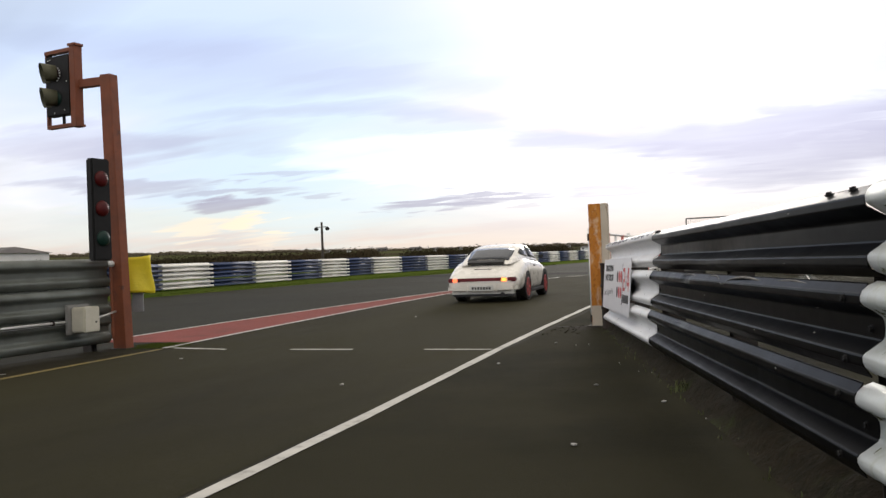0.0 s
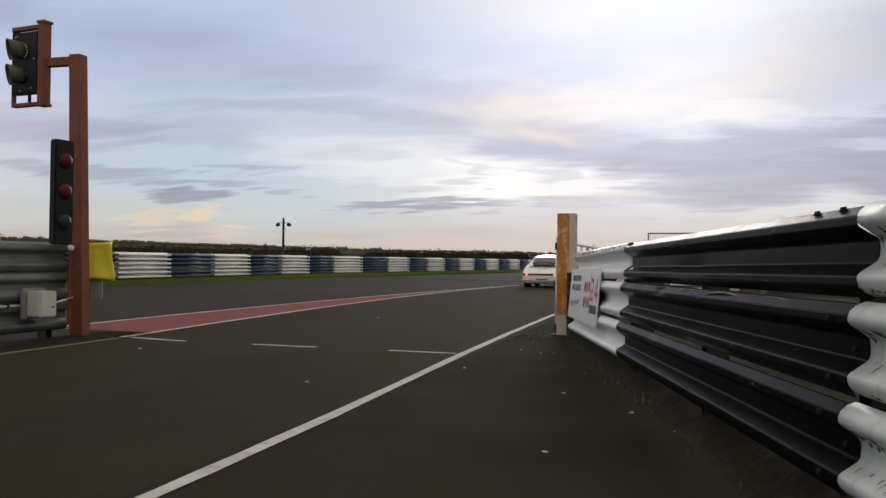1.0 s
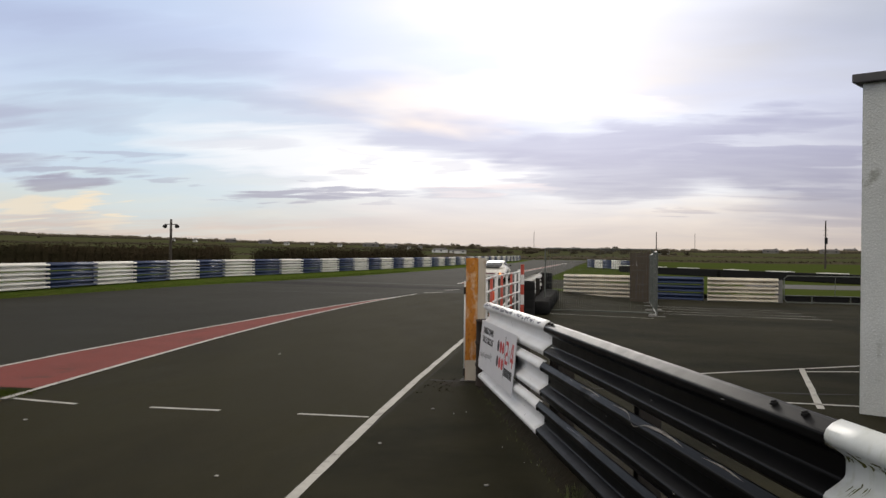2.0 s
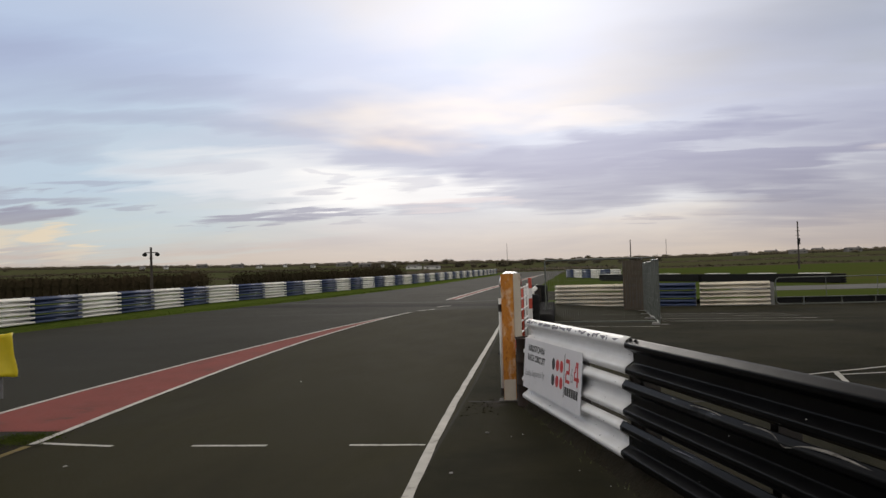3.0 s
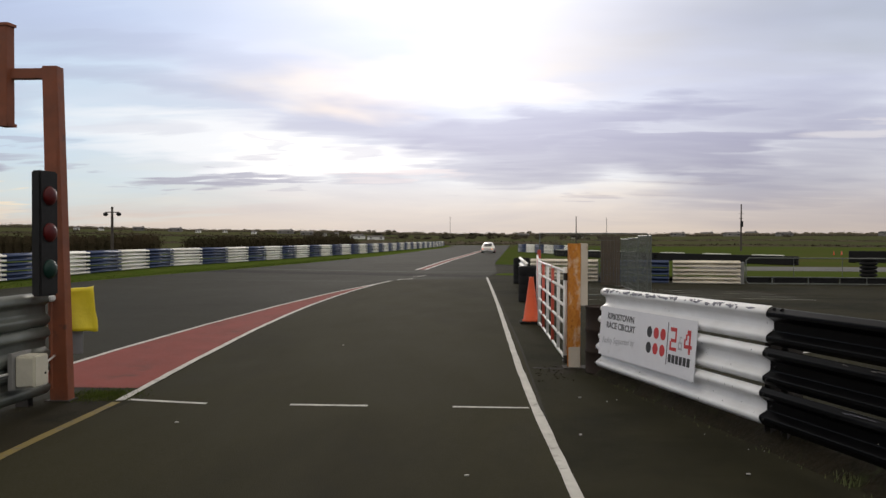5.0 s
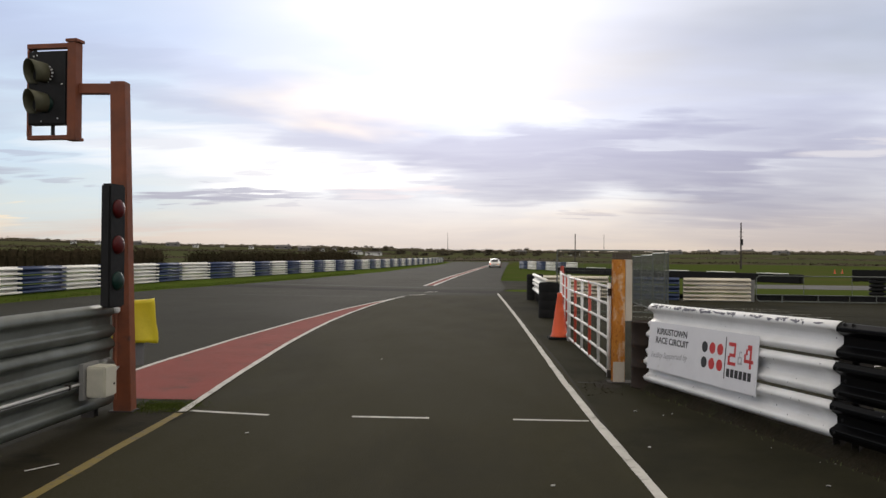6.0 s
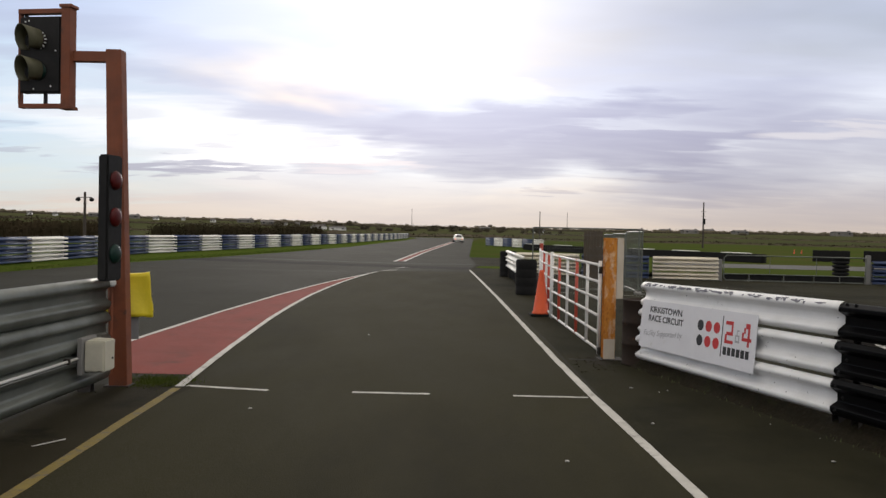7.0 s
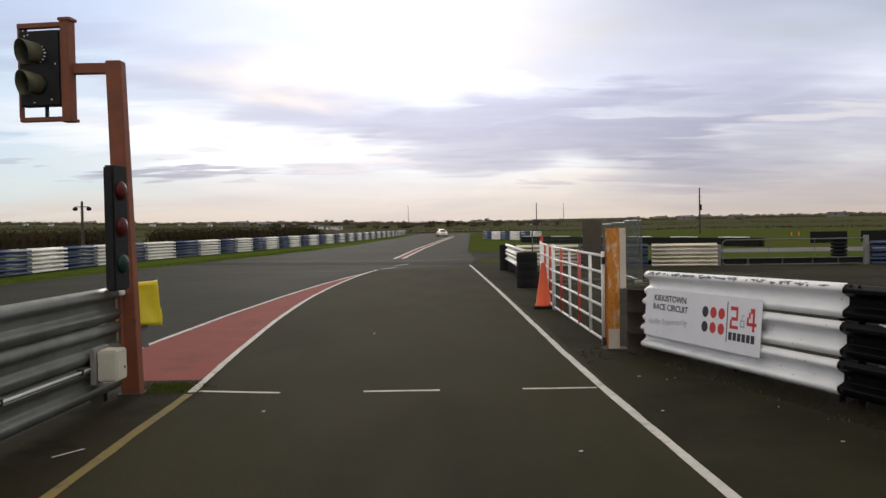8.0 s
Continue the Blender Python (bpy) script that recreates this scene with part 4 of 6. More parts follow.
# ---- things by the pit exit ----
def build_signal():
    s = tagged(empty("traffic_light", pose(-3.41, 0.12, 0)), "rust-red steel signal post with dark lamp heads, unlit", "traffic light")
    bm = nb()
    box(bm, -0.105, -0.078, 0, 0.105, 0.078, 3.63, 0.006)
    for v in bm.verts:
        v.co.x = v.co.x * (0.95 - 0.17 * v.co.z / 3.62) + 0.045 - 0.095 * v.co.z / 3.62
    part("post", bm, RUST_RED, s)
    part("base_plate", box(nb(), -0.10, -0.11, 0.0, 0.17, 0.11, 0.018, 0.004), STEEL_DARK, s)
    for z0, z1 in ((0.44, 0.50),):
        part("cable", cyl(nb(), (0.10, -0.60, z0), (0.0, -0.079, z1), 0.012, n=8), PIPE, s, "white cable", True)
    part("cover_plate", box(nb(), -0.05, -0.084, 2.52, 0.04, -0.0781, 2.74, 0.002), RUST_RED, s)
    part("arm", box(nb(), -0.50, -0.05, 3.50, -0.126, 0.05, 3.61, 0.004), RUST_RED, s)
    # upper head in its open frame
    h = Matrix.Translation((-0.80, 0.0, 0.195)) @ Matrix.Rotation(radians(-8), 4, "Z") @ Matrix.Diagonal((1, 1, 0.945, 1))
    bm = nb()
    box(bm, 0.21, -0.07, 2.98, 0.31, 0.06, 4.09, 0.004, h)
    box(bm, 0.19, -0.08, 4.0901, 0.33, 0.07, 4.125, 0.003, h)
    box(bm, 0.19, -0.08, 2.945, 0.33, 0.07, 2.9799, 0.003, h)
    box(bm, -0.31, -0.04, 4.03, 0.2099, 0.04, 4.085, 0.003, h)
    box(bm, -0.30, -0.04, 2.96, 0.2099, 0.04, 3.01, 0.003, h)
    box(bm, -0.312, -0.03, 3.0101, -0.285, 0.03, 4.0299, 0.002, h)
    part("head_frame", bm, RUST_RED, s)
    bm = nb()
    box(bm, -0.27, -0.07, 3.13, 0.205, 0.05, 3.99, 0.015, h)
    box(bm, -0.02, -0.015, 3.0101, 0.01, 0.015, 3.1299, 0, h)
    box(bm, -0.25, -0.015, 3.9901, -0.22, 0.015, 4.0299, 0, h)
    head = part("lamp_housing", bm, SIGNAL_BODY, s)
    for z, mat in ((3.72, LENS_DARK), (3.37, LENS_GREEN)):
        c = h @ Matrix.Translation((-0.06, -0.0701, z)) @ Matrix.Rotation(radians(90), 4, "X")
        bm = lathe(nb(), [(0.105, 0.0), (0.105, 0.012), (0.07, 0.032), (0.02, 0.042)], 24)
        bmesh.ops.transform(bm, matrix=c, verts=bm.verts)
        part("lens", bm, mat, head, "dark unlit lens", True)
        # hood: an open half tube round the upper side, its mouth cut back
        bm = nb()
        rows = []
        for i in range(17):
            a = radians(-55 + 290 * i / 16)
            reach = 0.20 * (0.84 + 0.16 * math.sin(a))
            ca, sa = math.cos(a), math.sin(a)
            rows.append([bm.verts.new((r * ca, r * sa, k)) for r, k in ((0.125, 0.0), (0.150, reach), (0.144, reach), (0.119, 0.0))])
        for a, b in zip(rows, rows[1:]):
            for j in range(4):
                bm.faces.new((a[j], a[(j + 1) % 4], b[(j + 1) % 4], b[j]))
        bm.faces.new(rows[0])
        bm.faces.new(rows[-1])
        bmesh.ops.transform(bm, matrix=c @ Matrix.Rotation(radians(-30), 4, "Y"), verts=bm.verts)
        part("visor", bm, VISOR, head, "green-brown hood, highlight in its colour", True)
    # pale reflector teeth round the upper lens
    for i in range(7):
        a = radians(-62 + i * 22)
        bm = box(nb(), 0.088, -0.007, 0.012, 0.114, 0.007, 0.020)
        bmesh.ops.transform(bm, matrix=h @ Matrix.Translation((-0.06, -0.0701, 3.72)) @ Matrix.Rotation(radians(90), 4, "X") @ Matrix.Rotation(a, 4, "Z"), verts=bm.verts)
        part("reflector_tooth", bm, PIPE, head, "pale plastic tooth")
    for x, z in ((-0.2, 3.93), (-0.16, 3.94), (0.10, 3.20), (-0.1, 3.17), (0.15, 3.6)):
        part("screw", cyl(nb(), h @ Vector((x, -0.0701, z)), h @ Vector((x, -0.076, z)), 0.008, n=8), PIPE, head)
    # lower three-lamp head, turned to the pit lane
    k = Matrix.Translation((0.035, -0.385, -0.03)) @ Matrix.Rotation(radians(80), 4, "Z")
    bm = nb()
    box(bm, -0.14, -0.085, 1.20, 0.14, 0.03, 2.50, 0.018, k)
    low = part("lamp_housing", bm, SIGNAL_BODY, s)
    for z, mat in ((2.24, LENS_RED), (1.86, LENS_RED), (1.48, LENS_GREEN)):
        c = k @ Matrix.Translation((0, -0.0851, z)) @ Matrix.Rotation(radians(90), 4, "X")
        bm = lathe(nb(), [(0.100, 0.0), (0.100, 0.010), (0.085, 0.028), (0.045, 0.042), (0.01, 0.046)], 24)
        bmesh.ops.transform(bm, matrix=c, verts=bm.verts)
        part("lens", bm, mat, low, "dull red lens" if mat is LENS_RED else "dark green lens", True)
    part("stub_pipe", cyl(nb(), (-0.02, -0.12, 0.15), (-0.02, -0.12, 1.1), 0.02), RUST_RED, s)
    part("cable_gland", lathe(nb(), [(0.03, 0), (0.05, 0.02), (0.05, 0.05), (0.03, 0.075)], 12, pose(-0.02, -0.12, 1.09)), PIPE, s, "white plastic cable gland")
    b = tagged(empty("junction_box", pose(-3.36, -0.62, 0.245)), "cream plastic junction box on the grey barrier", "junction box")
    part("back_plate", box(nb(), -0.075, -0.20, 0.03, -0.03, 0.16, 0.39, 0.003), CONCRETE, b)
    part("case", box(nb(), -0.0299, -0.14, 0.05, 0.17, 0.12, 0.36, 0.012), BOX, b)
    part("lid", box(nb(), -0.02, -0.155, 0.062, 0.16, -0.1401, 0.348, 0.006), BOX, b)
    part("lock", cyl(nb(), (0.1701, 0.05, 0.17), (0.178, 0.05, 0.17), 0.012), SIGNAL_BODY, b)
    # yellow cover on a stake behind the post
    f = tagged(empty("flag_board", pose(-3.39, 0.42, 0, 0, 0, 25)), "yellow vinyl cover over a marker board on a stake", "flag")
    bm = nb()
    n, mrows = 22, 12
    front = []
    for i in range(n + 1):
        u = i / n
        a = 2 * math.pi * u
        ring = []
        for j in range(mrows + 1):
            v = j / mrows
            w = 0.235 + 0.012 * math.sin(7 * v + 1) - 0.02 * v
            x = w * math.copysign(abs(math.cos(a)) ** 0.5, math.cos(a)) + 0.02 * math.sin(5 * v + 3 * math.sin(a))
            y = (0.06 + 0.02 * math.sin(3 * a + 4 * v)) * math.sin(a)
            ring.append(bm.verts.new((x, y, 0.97 + (v - 0.5) * (0.48 + 0.03 * math.cos(a)) + 0.012 * math.sin(9 * x * 4) * (v - 0.5))))
        front.append(ring)
    for a, b2 in zip(front, front[1:]):
        for j in range(mrows):
            bm.faces.new((a[j], b2[j], b2[j + 1], a[j + 1]))
    bmesh.ops.remove_doubles(bm, verts=bm.verts, dist=0.0005)
    for end in (0, mrows):
        bm.faces.new([r[end] for r in front[:-1] if r[end].is_valid])
    part("cover", bm, YELLOW, f, "creased yellow vinyl", True)
    part("board", box(nb(), -0.04, -0.02, 0.47, 0.10, 0.02, 0.745, 0.004), GREY_CLEAR, f)
    part("stake", cyl(nb(), (-0.13, 0.0, 0), (-0.13, 0.0, 0.9), 0.018), STEEL_DARK, f)


def build_gate_post():
    p = tagged(empty("gate_post", pose(2.385, 2.78, 0)), "rusty cream steel gate post with a timber board", "gate post")
    bm = nb()
    box(bm, 0.0, 0.0, 0.0, 0.165, 0.012, 1.71, 0.002)
    box(bm, 0.075, 0.0121, 0.0, 0.087, 0.1399, 1.71)
    box(bm, 0.0, 0.14, 0.0, 0.165, 0.152, 1.71, 0.002)
    part("column", bm, RUSTY, p)
    part("board", box(nb(), 0.168, 0.0, 0.86, 0.262, 0.16, 1.712, 0.006), CREAM, p, "cream painted timber")
    part("foot_panel", box(nb(), 0.003, -0.003, 0.0121, 0.162, -0.0001, 0.29, 0.001), CREAM, p, "cream paint left at the foot")
    part("base_plate", box(nb(), -0.07, -0.08, 0.0, 0.28, 0.22, 0.012, 0.003), STEEL_DARK, p)
    d = tagged(empty("oil_drum", pose(2.80, 2.42, 0)), "dark brown dented oil drum beside the barrier end", "drum")
    prof = [(0.27, 0.0), (0.285, 0.008), (0.285, 0.02), (0.278, 0.03)]
    for z in (0.29, 0.58):
        prof += [(0.278, z - 0.03), (0.29, z - 0.012), (0.29, z + 0.012), (0.278, z + 0.03)]
    prof += [(0.278, 0.86), (0.287, 0.87), (0.287, 0.885), (0.27, 0.885), (0.268, 0.87)]
    bm = lathe(nb(), [(r * 0.80, z) for r, z in prof], 28)
    part("shell", bm, DRUM, d, smooth=True)
    part("bung", lathe(nb(), [(0.03, 0.0), (0.03, 0.015), (0.02, 0.018)], 12, pose(0.1, 0.05, 0.871)), DRUM, d)


def build_gate():
    def leaf(p0, p1, k, reds):
        m, l = along(p0, p1)
        g = tagged(empty("gate", m), "white and red striped tubular steel field gate", "gate", "gate leaves")
        for i in range(6):
            z = 0.11 + i * 0.242
            part("rail", cyl(nb(), (0, 0, z), (l, 0, z), 0.021, n=10), GATE_WHITE, g, smooth=True)
        for i in range(k + 1):
            x = l * i / k
            red = i in reds
            part("bar", cyl(nb(), (x, 0, 0.09), (x, 0, 1.34), 0.026 if red else 0.024, n=10), GATE_RED if red else GATE_WHITE, g, "red tube" if red else "", True)
        for x in (0.0, 1.0):
            part("stile", cyl(nb(), (x * l, 0, 0.05), (x * l, 0, 1.38), 0.026, n=10), GATE_WHITE, g, smooth=True)
        return g

    g = leaf((2.36, 3.0), (2.33, 8.0), 5, (2, 4))
    for z in (0.05, 1.2):
        part("hinge", cyl(nb(), (-0.05, 0, z), (-0.05, 0, z + 0.1), 0.03), STEEL_DARK, g)
    leaf((2.33, 8.15), (2.54, 12.0), 5, (1, 3))
    p = tagged(empty("slip_post", pose(2.6, 12.3, 0)), "thin white and red gate slam post", "post")
    for i in range(6):
        part("band", cyl(nb(), (0, 0, i * 0.25), (0, 0, i * 0.25 + 0.2499), 0.045), GATE_RED if i % 2 else GATE_WHITE, p)
    c = tagged(empty("traffic_cone", pose(2.22, 8.9, 0)), "tall faded orange plastic traffic cone on a black base", "traffic cone")
    part("base", box(nb(), -0.24, -0.24, 0.0, 0.24, 0.24, 0.05, 0.012), RUBBER, c, "black rubber base")
    part("body", lathe(nb(), [(0.19, 0.05), (0.185, 0.075), (0.165, 0.1), (0.05, 0.93), (0.045, 0.97), (0.03, 0.975)], 28), ORANGE, c, smooth=True)

    for x, y in ((40.5, 88), (41.6, 88.6)):
        copy_thing(c, pose(x, y, 0)).scale = (0.5, 0.5, 0.5)

    def barrel(x, y, h, r):
        b = tagged(empty("tyre_stack", pose(x, y, 0)), "black rubber tyre stack wrapped in belting", "tyre stack", "belted tyre stacks")
        prof = []
        k = int(h / 0.2)
        for i in range(k):
            z = i * h / k
            prof += [(r - 0.006, z + 0.003), (r, z + 0.02), (r, z + h / k - 0.02), (r - 0.006, z + h / k - 0.003)]
        part("belt", lathe(nb(), prof, 20), RUBBER, b, smooth=True)
        part("rim", lathe(nb(), [(r * 0.9, h - 0.003), (r * 0.9, h + 0.02), (r * 0.6, h + 0.02), (r * 0.6, h - 0.003)], 20), RUBBER, b)

    barrel(2.50, 15.0, 0.98, 0.30)
    barrel(2.72, 24.6, 1.0, 0.33)
    barrier((2.66, 24.2), (2.52, 15.5), (0.42, 0.42), WHITE_FAR, "white crash barrier between tyre stacks", "pit exit barrier", rows=2, gap=0.01, posts=(0.03, 0.5, 0.97))
    w = tagged(empty("tyre_row", along((2.66, 24.1), (2.52, 15.5))[0]), "low row of black tyres under the white barrier", "tyre wall")
    for i in range(13):
        bm = lathe(nb(), [(0.22, 0.0), (0.31, 0.04), (0.31, 0.36), (0.22, 0.40)], 14, pose(0.35 + i * 0.645, 0.36, 0))
        part("tyre", bm, RUBBER, w, smooth=True)


def build_mesh_fence():
    def panel(p0, p1, mat, label, low=-0.10, h=2.04):
        m, l = along(p0, p1, low)
        f = tagged(empty("mesh_fence", m), label, "fence panel", "mesh fence panels")
        for x in (0, l):
            part("stile", cyl(nb(), (x, 0, 0.02), (x, 0, h), 0.021, n=10), GALV, f)
        for z in (0.12, h):
            part("rail", cyl(nb(), (0, 0, z), (l, 0, z), 0.021, n=10), GALV, f)
        bm = nb()
        k = int(l / 0.065)
        for i in range(1, k):
            x = l * i / k
            box(bm, x - 0.0025, -0.0025, 0.12, x + 0.0025, 0.0025, h)
        for i in range(1, 9):
            z = 0.12 + (h - 0.12) * i / 9
            box(bm, 0, 0.0026, z - 0.0025, l, 0.0066, z + 0.0025)
        o = part("mesh", bm, GALV, f)
        o["kind"] = "stuff"
        for x in (0, l):
            part("foot", box(nb(), x - 0.11, -0.28, 0, x + 0.11, 0.28, 0.08, 0.02), CONCRETE, f)
        return f

    panel((2.98, 17.9), (6.25, 17.4), GALV, "galvanised temporary mesh fence panel on concrete feet")
    panel((6.38, 17.5), (6.60, 20.9), GALV, "galvanised temporary mesh fence panel standing across", low=-0.17)
    panel((6.61, 21.0), (6.83, 24.3), GALV, "galvanised temporary mesh fence panel standing across", low=-0.24)
    panel((6.84, 24.4), (6.98, 26.9), GALV, "galvanised temporary mesh fence panel standing across", low=-0.28)
    b = tagged(empty("screen_board", pose(6.21, 27.5, -0.235)), "weathered brown timber screen board before the paddock barrier", "screen")
    for i in range(6):
        part("plank", box(nb(), i * 0.138, 0, 0.0, i * 0.138 + 0.130, 0.03, 2.10 + 0.02 * (i % 2), 0.003), TAN, b)
    part("batten", box(nb(), 0, 0.0301, 1.2, 0.82, 0.06, 1.28), TAN, b)
    r = tagged(empty("railing", along((12.72, 28.8), (18.8, 28.2), -0.22)[0]), "grey tubular steel railing with low black kickboards", "railing")
    l = 6.1
    part("rail", cyl(nb(), (0.12, 0, 1.17), (l, 0, 1.17), 0.024, n=8), GALV, r)
    part("rail", cyl(nb(), (0.0, 0, 0.34), (l, 0, 0.34), 0.020, n=8), GALV, r)
    part("rail", cyl(nb(), (0.12, 0, 0.06), (l, 0, 0.06), 0.024, n=8), GALV, r)
    for z0, z1, x0, x1 in ((0.18, 1.05, 0.0, 0.0), (1.05, 1.17, 0.0, 0.12), (0.18, 0.06, 0.0, 0.12)):
        part("end_bend", cyl(nb(), (x0, 0, z0), (x1, 0, z1), 0.022, n=8), GALV, r)
    for x in (1.1, 2.6, 3.9, 5.0, l):
        part("upright", cyl(nb(), (x, 0, 0), (x, 0, 0.34 if x < l else 1.19), 0.035 if x == 1.1 else 0.020, n=8), GALV, r)
    for x in (2.0, 4.0):
        part("upright", cyl(nb(), (x, 0, 0.34), (x, 0, 1.17), 0.012, n=8), GALV, r)
    for x0, x1 in ((0.06, 1.02), (1.2, 2.54), (2.66, 3.84), (3.96, 4.94), (5.06, 6.04)):
        part("kickboard", box(nb(), x0, 0.03, 0.08, x1, 0.06, 0.30), RUBBER, r)
    t = tagged(empty("tyre_stack", pose(18.2, 29.3, -0.22)), "black slatted tyre stack by the paddock railing", "tyre stack", "belted tyre stacks")
    for i in range(7):
        part("tyre", lathe(nb(), [(0.26, i * 0.17 + 0.005), (0.36, i * 0.17 + 0.03), (0.36, i * 0.17 + 0.13), (0.26, i * 0.17 + 0.165)], 18), RUBBER, t, smooth=True)
    for x, y, tall in ((12.6, 29.0, 0.98), (18.98, 28.4, 1.3)):
        p = tagged(empty("fence_post", pose(x, y, -0.22)), "weathered grey concrete fence post", "post", "fence posts")
        part("shaft", box(nb(), -0.09, -0.09, 0, 0.09, 0.09, tall, 0.01), CONCRETE, p)


def build_tyre_walls():
    def wall(p0, p1, h, label):
        m, l = along(p0, p1)
        w = tagged(empty("tyre_wall", m), label, "tyre wall", "infield tyre walls")
        bm = nb()
        k = int(l / 0.62)
        for i in range(k):
            x = (i + 0.5) * l / k
            for j in range(4):
                lathe(bm, [(0.24, j * h / 4 + 0.01), (0.31, j * h / 4 + 0.04), (0.31, (j + 1) * h / 4 - 0.04), (0.24, (j + 1) * h / 4)], 10, pose(x, 0, 0))
        o = part("tyres", bm, RUBBER, w)
        o["kind"] = "stuff"
        part("belting", box(nb(), 0, -0.36, 0.04, l, -0.325, h - 0.02), RUBBER, w, "black rubber belting")
        x = 0.3
        while x < l - 3:
            part("capping", box(nb(), x, -0.33, h + 0.002, x + 2.4, 0.33, h + 0.05, 0.01), WHITE_FAR, w, "white capping board")
            x += 5.2

    wall((8.7, 78), (15.8, 63), 0.62, "long black tyre wall with white capping boards")
    wall((16, 62.6), (22.5, 49.5), 0.62, "long black tyre wall with white capping boards")
    wall((29, 57), (31.6, 56.4), 0.9, "short black tyre wall on the infield")
    wall((33.5, 58), (36, 57), 0.9, "short black tyre wall on the infield")


def build_buildings():
    b = tagged(empty("pit_building", pose(7.11, 1.41, 0)), "white rendered flat-roofed building with a dark roof edge", "building")
    turn = Matrix.Rotation(radians(-33), 4, "Z")
    b.matrix_basis = b.matrix_basis @ turn
    part("wall", box(nb(), 0, 0.0, -0.1, 6, 7.0, 3.78, 0.01), RENDER, b)
    part("roof", box(nb(), -0.09, -0.09, 3.781, 6.1, 7.1, 3.88, 0.008), ROOF, b, "dark felt roof edge")
    s = tagged(empty("shed", pose(-72.2, 60, -0.1)), "long white flat-roofed circuit building with small dark windows", "building")
    bm = nb()
    box(bm, -9, 0, 0, 2.4, 8, 3.35)
    part("wall", bm, HOUSE_WHITE, s)
    bm = nb()
    vs = [bm.verts.new(c) for c in ((-9.3, -0.3, 3.36), (2.7, -0.3, 3.36), (2.7, 8.3, 3.36), (-9.3, 8.3, 3.36), (-9.3, 4, 4.1), (1.6, 4, 4.1))]
    for f in ((0, 1, 5, 4), (2, 3, 4, 5), (1, 2, 5), (0, 4, 3), (0, 3, 2, 1)):
        bm.faces.new([vs[i] for i in f])
    part("roof", bm, HOUSE_ROOF, s)
    for x in (-6.5, -4.0, -2.2, -0.6, 1.2):
        part("window", box(nb(), x - 0.25, -0.06, 2.45, x + 0.25, -0.001, 2.95), CAR_GLASS, s)


def pole(x, y, h, label, arms=(), lamps=False):
    p = tagged(empty("lamp_post" if lamps else "utility_pole", pose(x, y, 0)), label, "lamp post" if lamps else "pole")
    part("shaft", cyl(nb(), (0, 0, 0), (0, 0, h), 0.10 if lamps else 0.14, 0.065 if lamps else 0.09, 10), POLE, p)
    for z, w in arms:
        part("crossarm", box(nb(), -w, -0.03, z - 0.025, w, 0.03, z + 0.025), POLE, p)
    if lamps:
        for sx in (-1, 1):
            part("lamp", lathe(nb(), [(0.03, 0.09), (0.12, 0.05), (0.15, -0.04), (0.10, -0.11), (0.04, -0.13)], 12, pose(sx * 0.40, 0, h - 0.42)), SIGNAL_BODY, p, smooth=True)
    return p


